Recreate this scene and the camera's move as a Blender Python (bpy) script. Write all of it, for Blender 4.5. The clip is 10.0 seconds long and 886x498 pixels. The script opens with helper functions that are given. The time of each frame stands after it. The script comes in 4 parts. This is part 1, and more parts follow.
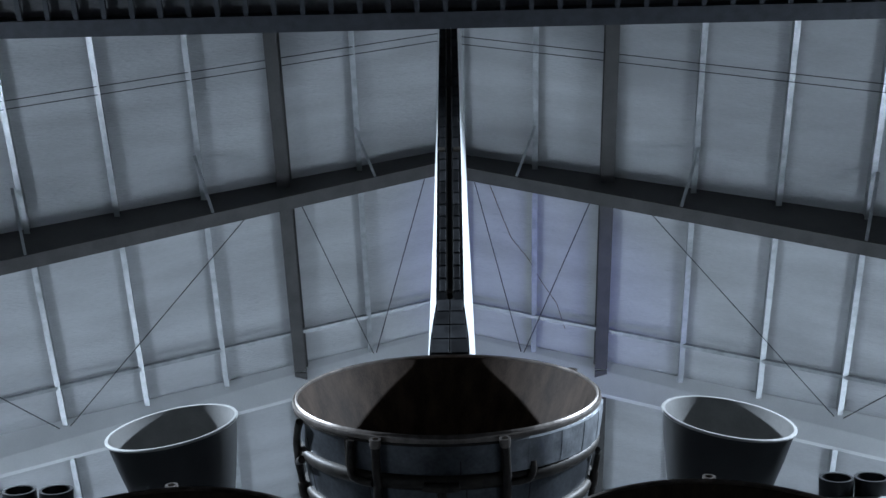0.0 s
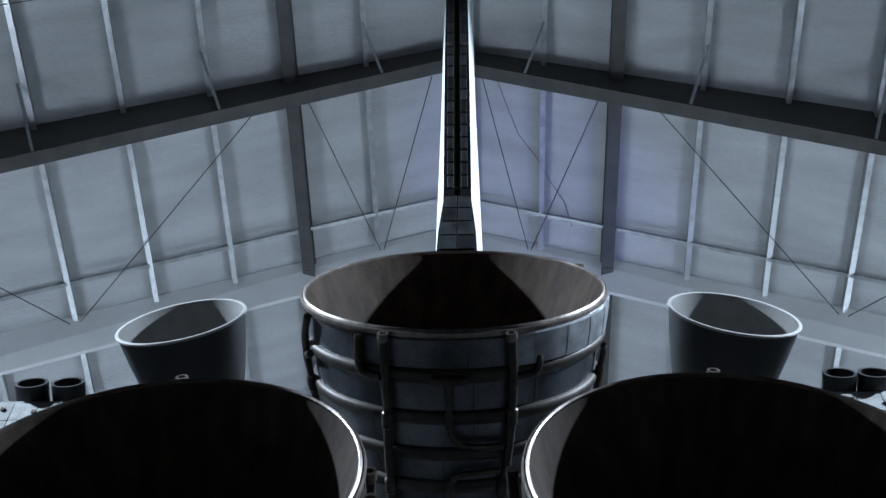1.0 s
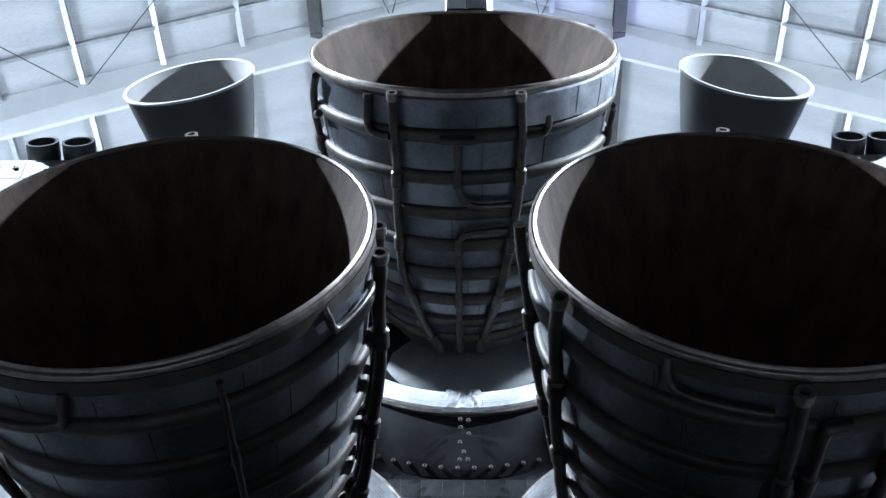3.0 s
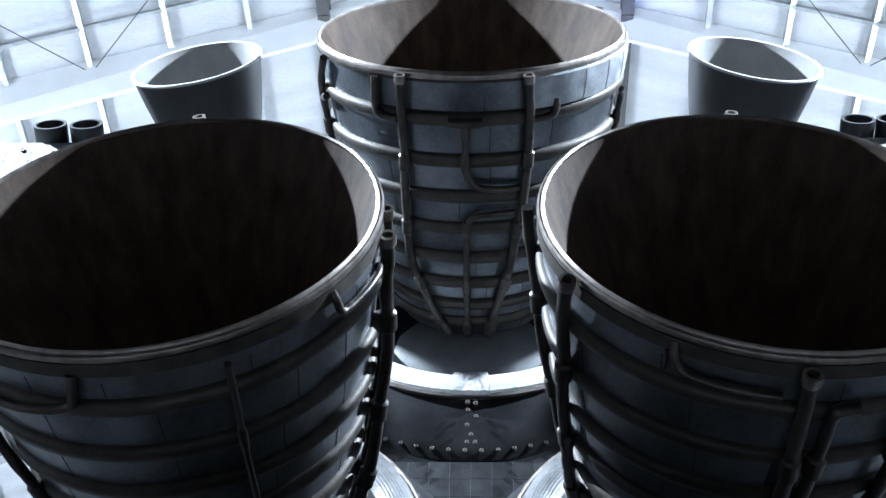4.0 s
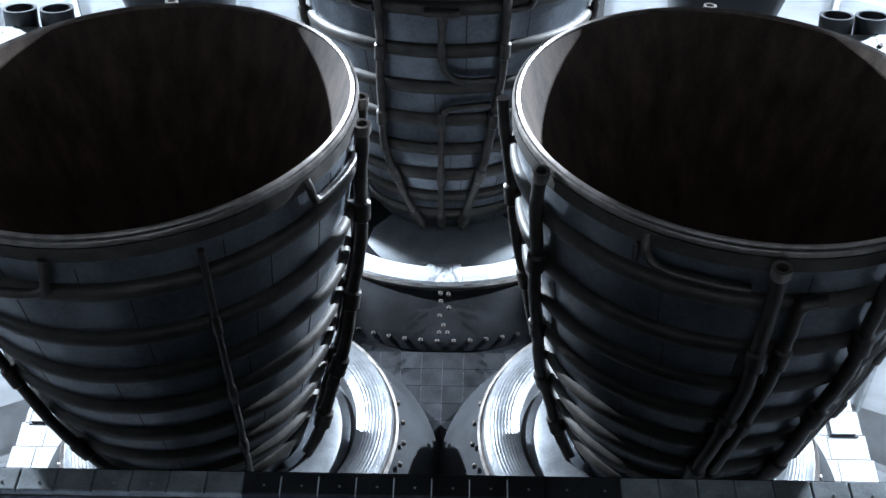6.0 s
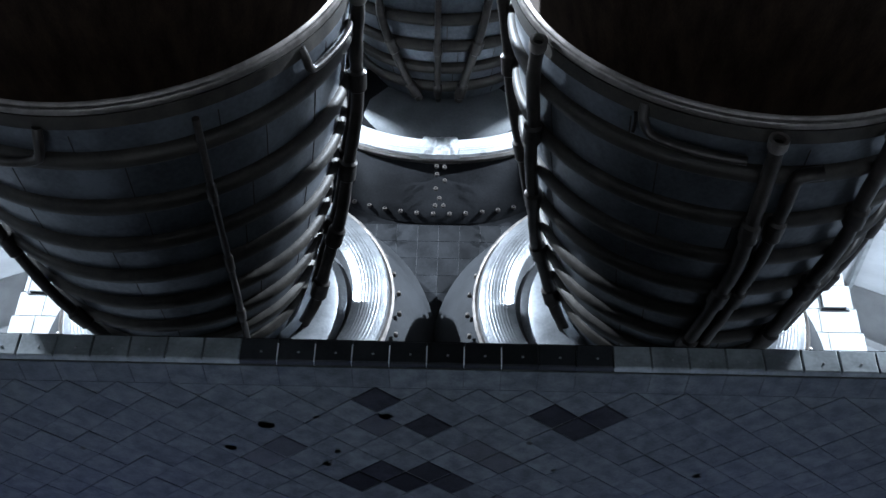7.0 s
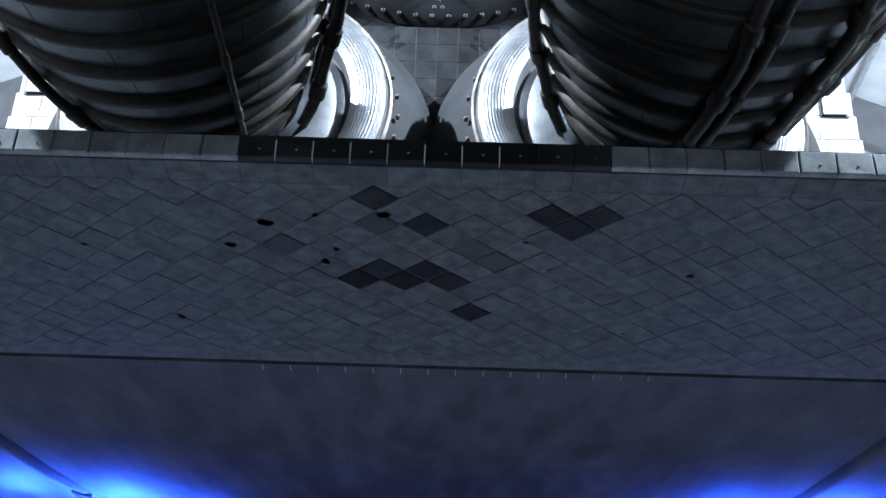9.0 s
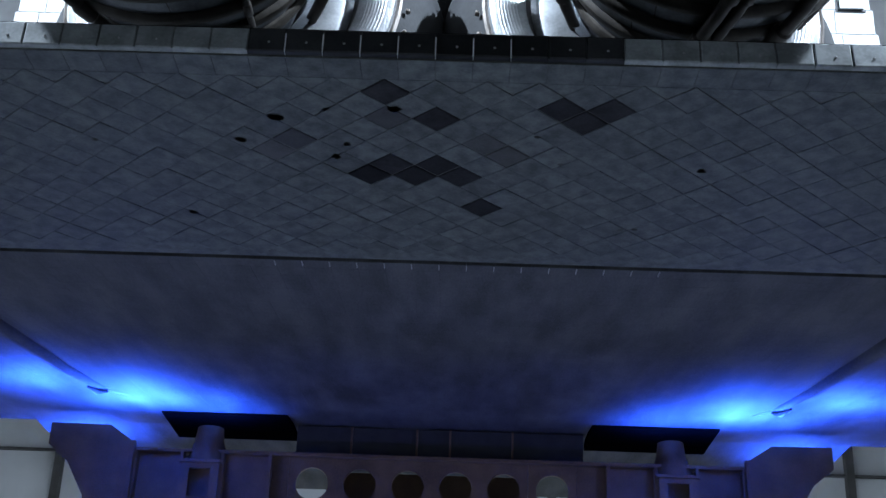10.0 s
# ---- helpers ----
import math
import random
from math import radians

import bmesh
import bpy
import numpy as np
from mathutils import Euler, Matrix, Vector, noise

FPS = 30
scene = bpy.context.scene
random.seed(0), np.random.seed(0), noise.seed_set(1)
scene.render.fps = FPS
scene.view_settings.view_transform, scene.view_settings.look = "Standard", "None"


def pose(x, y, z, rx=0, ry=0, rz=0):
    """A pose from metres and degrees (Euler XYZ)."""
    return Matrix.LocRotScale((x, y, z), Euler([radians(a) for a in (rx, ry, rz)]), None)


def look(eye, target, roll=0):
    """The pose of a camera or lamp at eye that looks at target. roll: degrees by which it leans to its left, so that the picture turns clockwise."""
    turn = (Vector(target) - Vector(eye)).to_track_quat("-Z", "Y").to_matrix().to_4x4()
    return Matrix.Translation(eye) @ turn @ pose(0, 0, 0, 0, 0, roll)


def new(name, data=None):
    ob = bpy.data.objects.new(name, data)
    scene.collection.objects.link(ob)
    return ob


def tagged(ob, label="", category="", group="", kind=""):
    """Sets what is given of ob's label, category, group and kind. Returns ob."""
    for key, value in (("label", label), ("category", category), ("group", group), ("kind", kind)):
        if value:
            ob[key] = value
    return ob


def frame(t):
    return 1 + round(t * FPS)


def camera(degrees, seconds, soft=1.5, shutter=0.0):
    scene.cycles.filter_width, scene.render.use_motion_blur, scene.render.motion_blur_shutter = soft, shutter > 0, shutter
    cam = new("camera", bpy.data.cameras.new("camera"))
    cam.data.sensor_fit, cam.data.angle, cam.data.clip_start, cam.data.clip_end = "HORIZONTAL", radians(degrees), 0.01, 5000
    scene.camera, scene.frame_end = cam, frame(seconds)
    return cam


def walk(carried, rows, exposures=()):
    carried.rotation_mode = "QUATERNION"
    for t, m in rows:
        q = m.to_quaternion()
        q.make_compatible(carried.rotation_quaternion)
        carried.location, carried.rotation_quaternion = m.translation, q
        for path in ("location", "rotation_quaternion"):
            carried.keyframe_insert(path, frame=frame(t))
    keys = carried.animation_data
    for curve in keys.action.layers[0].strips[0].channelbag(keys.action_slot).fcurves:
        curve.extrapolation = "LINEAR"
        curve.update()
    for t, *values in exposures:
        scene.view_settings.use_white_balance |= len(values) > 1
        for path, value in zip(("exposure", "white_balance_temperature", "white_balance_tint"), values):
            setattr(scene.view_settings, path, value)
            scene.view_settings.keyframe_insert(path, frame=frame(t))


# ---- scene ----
# The camera stands behind the orbiter's tail and tilts down.
cam = camera(38.17, 10.0)
walk(cam, [
    (0, look((0.196, -4.550, 1.672), (-0.009, 0.057, 10.545), 1.15)),
    (0.5, look((0.194, -4.541, 1.667), (-0.061, 0.334, 10.394), 1.70)),
    (1, look((0.194, -4.526, 1.658), (-0.081, 0.761, 10.141), 1.67)),
    (1.5, look((0.193, -4.512, 1.649), (-0.112, 1.174, 9.869), 1.85)),
    (2, look((0.192, -4.500, 1.640), (-0.117, 1.527, 9.613), 1.80)),
    (2.5, look((0.191, -4.487, 1.630), (-0.161, 1.902, 9.314), 1.92)),
    (3, look((0.191, -4.476, 1.619), (-0.169, 2.243, 9.017), 2.02)),
    (3.2, look((0.190, -4.472, 1.616), (-0.177, 2.336, 8.931), 2.20)),
    (4.5, look((0.188, -4.472, 1.616), (-0.238, 2.344, 8.921), 2.39)),
    (5, look((0.190, -4.470, 1.614), (-0.195, 2.419, 8.852), 2.06)),
    (5.2, look((0.191, -4.468, 1.613), (-0.159, 2.454, 8.821), 2.02)),
    (6.3, look((0.197, -4.444, 1.587), (0.016, 3.158, 8.082), 1.75)),
    (6.5, look((0.198, -4.440, 1.582), (0.033, 3.287, 7.928), 1.67)),
    (7, look((0.197, -4.430, 1.570), (0.024, 3.568, 7.570), 1.89)),
    (7.5, look((0.198, -4.422, 1.558), (0.051, 3.819, 7.221), 2.10)),
    (8, look((0.198, -4.414, 1.547), (0.042, 4.036, 6.892), 2.19)),
    (8.5, look((0.198, -4.408, 1.537), (0.055, 4.209, 6.609), 2.33)),
    (9, look((0.199, -4.402, 1.526), (0.076, 4.389, 6.291), 2.09)),
    (9.5, look((0.199, -4.396, 1.514), (0.065, 4.571, 5.939), 1.85)),
    (10, look((0.197, -4.390, 1.501), (0.016, 4.743, 5.571), 2.21)),
], exposures=[(0, -0.53), (1.0, -0.48), (2.0, 0.05), (2.5, 0.4), (3.2, 1.15), (4.5, 1.45), (5.2, 1.5),
                   (6.3, 1.45), (7.0, 1.35), (7.6, 1.3), (8.3, 1.5), (9.0, 1.7), (9.5, 1.7), (10.0, 1.55)])

# ---- light ----
world = bpy.data.worlds.new("dim_hall")
scene.world = world
world.use_nodes = True
world.node_tree.nodes["Background"].inputs[0].default_value = (0.55, 0.65, 0.85, 1)
world.node_tree.nodes["Background"].inputs[1].default_value = 0.010


def spot(name, eye, target, watts, colour, degrees, blend=0.6, size=0.25):
    data = bpy.data.lights.new(name, "SPOT")
    data.energy, data.color = watts, colour
    data.spot_size, data.spot_blend, data.shadow_soft_size = radians(degrees), blend, size
    ob = new(name, data)
    ob.matrix_world = look(eye, target)
    return ob


COOL, BLUE = (0.68, 0.82, 1.0), (0.02, 0.09, 1.0)
FLOODS = [((-8.0, -0.5, 14.2), (0.0, 3.2, 8.6)), ((8.0, -0.5, 14.2), (0.0, 3.2, 8.6))]
for eye, target in FLOODS:
    spot("flood_light", eye, target, 9500, COOL, 88, 0.35, 0.12)
# Unseen fill lamps, added to brighten the roof from below.
FILL_UPLIGHTS = [((-9.8, 4.1, 7.6), (-3.6, 5.6, 20.0)), ((9.8, 4.1, 7.6), (3.6, 5.6, 20.0)), ((-9.5, 14.0, 6.0), (-5.0, 13.5, 20.0)), ((9.5, 14.0, 6.0), (5.0, 13.5, 20.0))]
for eye, target in FILL_UPLIGHTS:
    spot("uplight", eye, target, 2000, COOL, 112, 0.9, 0.9)
# Unseen fill lamps, added for floor bounce and a bright far wall.
FILL_DOWNLIGHTS = [((-11.0, 4.0, 9.0), (-6.5, 2.5, 0.0)), ((11.0, 4.0, 9.0), (6.5, 2.5, 0.0)), ((-8.0, 22.0, 11.0), (-6.0, 22.0, 0.0)), ((8.0, 22.0, 11.0), (6.0, 22.0, 0.0))]
for eye, target in FILL_DOWNLIGHTS:
    spot("downlight", eye, target, 250 if eye[1] < 10 else 12000, COOL, 95, 0.7, 0.25)
for sx in (-1, 1):
    for x, y, z, watts in ((2.0, 6.95, 4.52, 55), (2.65, 6.55, 4.42, 310), (3.35, 5.85, 4.38, 130), (3.6, 8.5, 4.62, 130)):
        spot("blue_light", (sx * x, y, z), (sx * (x + 0.06), y - 0.08, z + 0.4), watts, BLUE, 162, 0.6, 0.05)
    spot("blue_light", (sx * 4.2, 8.8, 0.6), (sx * 1.5, 5.6, 4.6), 115, (0.12, 0.20, 1.0), 84, 0.9, 0.2)
    spot("blue_light", (sx * 4.6, 4.2, 0.6), (sx * 0.8, 6.4, 5.0), 190, (0.12, 0.18, 1.0), 50, 1.0, 0.2)
# Added narrow spot that stands in for blue spill on the roof.
spot("blue_light", (8.5, 10.5, 0.6), (1.3, 5.6, 20.0), 5000, (0.16, 0.18, 1.0), 13, 1.0, 0.1)


# ---- materials ----
def mat(name, base, rough=0.6, metal=0.0, var=0.25, scale=6.0, fine=60.0, bump=0.15, rand=0.0, tint=None, island=0.0, squash=None, relief=0.01, gloss=0.5):
    """A surface with blotches, fine grain and relief; rand varies it from piece to piece."""
    m = bpy.data.materials.new(name)
    m.use_nodes = True
    nt = m.node_tree
    b = nt.nodes["Principled BSDF"]
    tc = nt.nodes.new("ShaderNodeTexCoord")
    n1, n2 = nt.nodes.new("ShaderNodeTexNoise"), nt.nodes.new("ShaderNodeTexNoise")
    n1.inputs["Scale"].default_value, n1.inputs["Detail"].default_value = scale, 6
    n2.inputs["Scale"].default_value, n2.inputs["Detail"].default_value = fine, 4
    way = tc.outputs["Object"]
    if rand:
        own, shift = nt.nodes.new("ShaderNodeObjectInfo"), nt.nodes.new("ShaderNodeVectorMath")
        shift.operation = "ADD"
        nt.links.new(way, shift.inputs[0])
        nt.links.new(own.outputs["Location"], shift.inputs[1])
        way = shift.outputs["Vector"]
    if squash:
        mp = nt.nodes.new("ShaderNodeMapping")
        mp.inputs["Scale"].default_value = squash
        nt.links.new(way, mp.inputs["Vector"])
        way = mp.outputs["Vector"]
    for n in (n1, n2):
        nt.links.new(way, n.inputs["Vector"])
    mix = nt.nodes.new("ShaderNodeMix")
    mix.data_type = "RGBA"
    dark = tint or tuple(c * (1 - var) for c in base)
    light = tuple(min(1, c * (1 + 0.6 * var)) for c in base)
    mix.inputs["A"].default_value, mix.inputs["B"].default_value = (*dark, 1), (*light, 1)
    ramp = nt.nodes.new("ShaderNodeMapRange")
    ramp.inputs["From Min"].default_value, ramp.inputs["From Max"].default_value = 0.32, 0.68
    add = nt.nodes.new("ShaderNodeMath")
    add.operation = "MULTIPLY_ADD"
    nt.links.new(n2.outputs["Fac"], add.inputs[0])
    add.inputs[1].default_value = 0.35
    nt.links.new(n1.outputs["Fac"], add.inputs[2])
    sub = nt.nodes.new("ShaderNodeMath")
    sub.operation = "SUBTRACT"
    nt.links.new(add.outputs[0], sub.inputs[0])
    sub.inputs[1].default_value = 0.175
    nt.links.new(sub.outputs[0], ramp.inputs["Value"])
    nt.links.new(ramp.outputs["Result"], mix.inputs["Factor"])
    out = mix.outputs["Result"]
    if rand or island:
        info = nt.nodes.new("ShaderNodeObjectInfo" if rand else "ShaderNodeNewGeometry")
        mr = nt.nodes.new("ShaderNodeMapRange")
        amount = rand or island
        mr.inputs["To Min"].default_value, mr.inputs["To Max"].default_value = 1 - amount, 1 + amount
        nt.links.new(info.outputs["Random" if rand else "Random Per Island"], mr.inputs["Value"])
        hsv = nt.nodes.new("ShaderNodeHueSaturation")
        nt.links.new(mr.outputs["Result"], hsv.inputs["Value"])
        nt.links.new(out, hsv.inputs["Color"])
        out = hsv.outputs["Color"]
    nt.links.new(out, b.inputs["Base Color"])
    rr = nt.nodes.new("ShaderNodeMapRange")
    rr.inputs["To Min"].default_value, rr.inputs["To Max"].default_value = max(0.02, rough - 0.12), min(1, rough + 0.12)
    nt.links.new(n1.outputs["Fac"], rr.inputs["Value"])
    nt.links.new(rr.outputs["Result"], b.inputs["Roughness"])
    b.inputs["Metallic"].default_value = metal
    b.inputs["Specular IOR Level"].default_value = gloss
    if bump:
        bp = nt.nodes.new("ShaderNodeBump")
        bp.inputs["Strength"].default_value, bp.inputs["Distance"].default_value = bump, relief
        nt.links.new(add.outputs[0], bp.inputs["Height"])
        nt.links.new(bp.outputs["Normal"], b.inputs["Normal"])
    return m


M_BELL = mat("bell_panel", (0.162, 0.176, 0.194), 0.34, 0.72, 0.45, 3.0, 40, 0.12)
M_RING = mat("band_metal", (0.046, 0.039, 0.032), 0.52, 0.40, 0.45, 9.0, 70, 0.25)
M_RIM = mat("rim_metal", (0.30, 0.265, 0.24), 0.38, 0.85, 0.25, 14.0, 90, 0.10)
M_INNER = mat("bell_inside", (0.070, 0.052, 0.041), 0.7, 0.0, 0.5, 2.5, 30, 0.1, squash=(3.5, 3.5, 0.5), gloss=0.10)
M_PIPE = mat("pipe_metal", (0.060, 0.051, 0.045), 0.36, 0.55, 0.4, 12.0, 80, 0.12)
M_WRAP = mat("wrap_foil", (0.42, 0.445, 0.475), 0.36, 0.5, 0.3, 8.0, 50, 0.35)
M_OMS = mat("oms_bell", (0.018, 0.019, 0.021), 0.5, 0.1, 0.25, 4.0, 50, 0.08)
M_OMSRIM = mat("oms_rim", (0.42, 0.42, 0.41), 0.6, 0.0, 0.12, 8.0, 60, 0.1)
M_OMSIN = mat("oms_inside", (0.20, 0.20, 0.195), 0.7, 0.0, 0.15, 6.0, 60, 0.08)
M_COLLAR = mat("collar_blanket", (0.86, 0.87, 0.87), 0.30, 0.15, 0.2, 5.0, 45, 0.5)
M_QUILT = mat("quilted_collar", (0.25, 0.255, 0.26), 0.36, 0.45, 0.35, 6.0, 60, 0.5)
M_DOME = mat("dome_metal", (0.17, 0.175, 0.18), 0.45, 0.6, 0.35, 4.0, 50, 0.15)
M_UDOME = mat("grey_dome", (0.14, 0.146, 0.148), 0.55, 0.1, 0.3, 4.0, 50, 0.2)
M_BLACK = mat("black_tile", (0.022, 0.023, 0.025), 0.5, 0.0, 0.45, 7.0, 60, 0.15, rand=0.45, gloss=0.18)
M_BLACKP = mat("black_panel", (0.014, 0.0145, 0.016), 0.55, 0.0, 0.55, 3.0, 60, 0.2, gloss=0.09)
# Pod tile: greyer and more blotched than the white tile.
M_POD = mat("mottled_grey_tile", (0.30, 0.32, 0.32), 0.7, 0.0, 0.4, 9.0, 60, 0.15, rand=0.3)
M_SKIRT = mat("skirt_fabric", (0.026, 0.027, 0.029), 0.6, 0.0, 0.4, 4.0, 50, 0.2, gloss=0.12)
M_EDGE = mat("edge_tile", (0.24, 0.26, 0.265), 0.6, 0.0, 0.35, 11.0, 70, 0.15, rand=0.12, gloss=0.3)
M_WHITE = mat("white_tile", (0.66, 0.67, 0.66), 0.7, 0.0, 0.14, 5.0, 60, 0.12, rand=0.14)
M_WHITEP = mat("white_skin", (0.68, 0.69, 0.69), 0.65, 0.0, 0.12, 3.0, 50, 0.1)
M_FLAP = mat("flap_tile", (0.088, 0.098, 0.098), 0.65, 0.0, 0.42, 13.0, 70, 0.2, rand=0.13, gloss=0.2)
M_FLAPD = mat("new_tile", (0.022, 0.022, 0.025), 0.8, 0.0, 0.4, 9.0, 70, 0.1, rand=0.4, gloss=0.05)
M_FLAPM = mat("aged_tile", (0.048, 0.049, 0.050), 0.6, 0.0, 0.35, 9.0, 70, 0.15, rand=0.25, gloss=0.2)
M_FLAPS = mat("flap_gap", (0.085, 0.090, 0.086), 0.8, 0.0, 0.3, 9.0, 70, 0.1, gloss=0.2)
# Near-black colour for the shade inside the door cavities.
M_CAVITY_SHADE = mat("cavity", (0.002, 0.002, 0.002), 0.95, 0.0, 0.3, 9.0, 70, 0.1, gloss=0.0)
M_BELLY = mat("belly_tile", (0.072, 0.074, 0.077), 0.8, 0.0, 0.5, 1.6, 30, 0.12, island=0.05, gloss=0.25, squash=(3.0, 0.7, 1.0))
M_ROOF = mat("roof_blanket", (0.56, 0.57, 0.58), 0.36, 0.0, 0.14, 0.9, 20, 0.55, squash=(0.5, 2.6, 1.0), relief=0.10)
M_BACKWALL = mat("dark_back_wall", (0.09, 0.09, 0.095), 0.9, 0.0, 0.2, 3, 40, 0.2)
M_PURLIN = mat("galvanised", (0.44, 0.46, 0.47), 0.36, 0.5, 0.25, 6.0, 60, 0.1)
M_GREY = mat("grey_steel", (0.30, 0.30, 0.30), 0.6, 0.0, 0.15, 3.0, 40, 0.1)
M_DARKSTEEL = mat("dark_steel", (0.075, 0.072, 0.07), 0.6, 0.0, 0.25, 3.0, 40, 0.1)
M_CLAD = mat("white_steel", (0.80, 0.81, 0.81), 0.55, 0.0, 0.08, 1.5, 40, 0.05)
M_CABLE = mat("cable", (0.09, 0.09, 0.095), 0.5, 0.3, 0.2, 20, 80, 0.0)
M_WALL = mat("wall_sheet", (0.62, 0.63, 0.64), 0.6, 0.0, 0.08, 1.2, 30, 0.1)
M_FLOOR = mat("concrete", (0.17, 0.17, 0.17), 0.55, 0.0, 0.25, 1.5, 40, 0.1)
M_YOKE = mat("brown_steel", (0.15, 0.092, 0.048), 0.6, 0.0, 0.35, 4.0, 50, 0.1)
M_TRAY = mat("tray_steel", (0.055, 0.06, 0.07), 0.5, 0.3, 0.25, 8.0, 60, 0.05)
M_LAMP = mat("lamp_housing", (0.04, 0.04, 0.04), 0.5, 0.2, 0.2, 8.0, 60, 0.05)
M_RUST = mat("stain", (0.20, 0.15, 0.11), 0.8, 0.0, 0.4, 14.0, 70, 0.0)


# ---- builders ----
def thing(name, label, category, at=None, kind="", group=""):
    ob = new(name)
    ob.empty_display_size = 0.2
    if at is not None:
        ob.matrix_basis = at
    return tagged(ob, label, category, group, kind)


def part(name, bm, material, parent=None, label="", smooth=False, local=None):
    """Links a bmesh as one mesh object under a thing or a part."""
    me = bpy.data.meshes.new(name)
    bmesh.ops.recalc_face_normals(bm, faces=bm.faces)
    bm.to_mesh(me)
    bm.free()
    me.materials.append(material)
    if smooth:
        for p in me.polygons:
            p.use_smooth = True
        me.set_sharp_from_angle(angle=radians(38))
    ob = new(name, me)
    if parent is not None:
        ob.parent = parent
    if local is not None:
        ob.matrix_basis = local
    return tagged(ob, label)


def share(name, me, parent, local):
    """One more piece on mesh data that alike pieces share."""
    ob = new(name, me)
    ob.parent = parent
    ob.matrix_basis = local
    return ob


def box(x0, y0, z0, x1, y1, z1, bm=None, bevel=0.0):
    bm = bm or bmesh.new()
    vs = [bm.verts.new(p) for p in ((x0, y0, z0), (x1, y0, z0), (x1, y1, z0), (x0, y1, z0), (x0, y0, z1), (x1, y0, z1), (x1, y1, z1), (x0, y1, z1))]
    fs = [bm.faces.new([vs[i] for i in f]) for f in ((3, 2, 1, 0), (4, 5, 6, 7), (0, 1, 5, 4), (1, 2, 6, 5), (2, 3, 7, 6), (3, 0, 4, 7))]
    if bevel:
        bmesh.ops.bevel(bm, geom=list({e for f in fs for e in f.edges}), offset=bevel, segments=1, affect="EDGES")
    return bm


def prism(points, axis, lo, hi, bm=None):
    """A flat outline pushed through along an axis: 0 x (points y, z), 1 y (points x, z), 2 z (points x, y)."""
    bm = bm or bmesh.new()

    def at(p, v):
        return ((v, p[0], p[1]), (p[0], v, p[1]), (p[0], p[1], v))[axis]
    a, b = [bm.verts.new(at(p, lo)) for p in points], [bm.verts.new(at(p, hi)) for p in points]
    n = len(points)
    bm.faces.new(a)
    bm.faces.new(b[::-1])
    for i in range(n):
        bm.faces.new((a[i], a[(i + 1) % n], b[(i + 1) % n], b[i]))
    return bm


def lathe(profile, seg=96, a0=0.0, a1=360.0, closed=False, bm=None):
    """A profile of (radius, z) turned about z; closed joins its last point to its first."""
    bm = bm or bmesh.new()
    full = a1 - a0 >= 359.9
    n = seg if full else seg + 1
    rings = []
    for k in range(n):
        a = radians(a0 + (a1 - a0) * k / seg)
        rings.append([bm.verts.new((r * math.cos(a), r * math.sin(a), z)) for r, z in profile])
    m = len(profile)
    for k in range(seg):
        p, q = rings[k], rings[(k + 1) % n]
        for i in range(m if closed else m - 1):
            j = (i + 1) % m
            bm.faces.new((p[i], q[i], q[j], p[j]))
    if not full and closed:
        bm.faces.new(rings[0])
        bm.faces.new(rings[-1][::-1])
    return bm


def tube(points, radius, seg=10, bm=None, cap=True):
    """A round bar through points; radius may be one for each point."""
    bm = bm or bmesh.new()
    pts = [Vector(p) for p in points]
    rad = radius if isinstance(radius, (list, tuple)) else [radius] * len(pts)
    side, rings = None, []
    for i, p in enumerate(pts):
        way = (pts[min(i + 1, len(pts) - 1)] - pts[max(i - 1, 0)]).normalized()
        if side is None:
            side = way.orthogonal().normalized()
        side = (side - way * side.dot(way)).normalized()
        up = way.cross(side)
        rings.append([bm.verts.new(p + rad[i] * (math.cos(2 * math.pi * k / seg) * side + math.sin(2 * math.pi * k / seg) * up)) for k in range(seg)])
    for p, q in zip(rings, rings[1:]):
        for k in range(seg):
            bm.faces.new((p[k], p[(k + 1) % seg], q[(k + 1) % seg], q[k]))
    if cap:
        bm.faces.new(rings[0][::-1])
        bm.faces.new(rings[-1])
    return bm


def aim(x, y, z, pitch, out):
    """A bell's frame: origin in its mouth, z into the vehicle, x to the right, y down; pitch up, out to the right."""
    p, w = radians(pitch), radians(out)
    a = Vector((math.sin(w) * math.cos(p), -math.cos(w) * math.cos(p), math.sin(p)))
    zz = -a
    xx = zz.cross(Vector((0, 0, -1))).normalized() * -1
    if xx.x < 0:
        xx = -xx
    yy = zz.cross(xx)
    return Matrix(((xx.x, yy.x, zz.x, x), (xx.y, yy.y, zz.y, y), (xx.z, yy.z, zz.z, z), (0, 0, 0, 1)))


# ---- hall ----
RIDGE_X, RIDGE_Z, SLOPE = -0.25, 20.75, 0.43
HALF, BACK, FRONT = 15.0, -10.0, 34.0


def roof_z(x):
    return RIDGE_Z - SLOPE * abs(x - RIDGE_X)


tagged(part("floor", box(-HALF - 0.3, BACK - 0.3, -0.3, HALF + 0.3, FRONT + 0.3, 0), M_FLOOR), "smooth grey concrete hall floor", "floor", kind="structure")
eave_l, eave_r = roof_z(-HALF - 0.3), roof_z(HALF + 0.3)
bm = prism([(-HALF - 0.3, eave_l), (RIDGE_X, RIDGE_Z), (HALF + 0.3, eave_r), (HALF + 0.3, eave_r + 0.25), (RIDGE_X, RIDGE_Z + 0.25), (-HALF - 0.3, eave_l + 0.25)], 1, BACK - 0.3, FRONT + 0.3)
tagged(part("ceiling", bm, M_ROOF), "gable roof lined with grey insulation blanket", "ceiling", kind="structure")
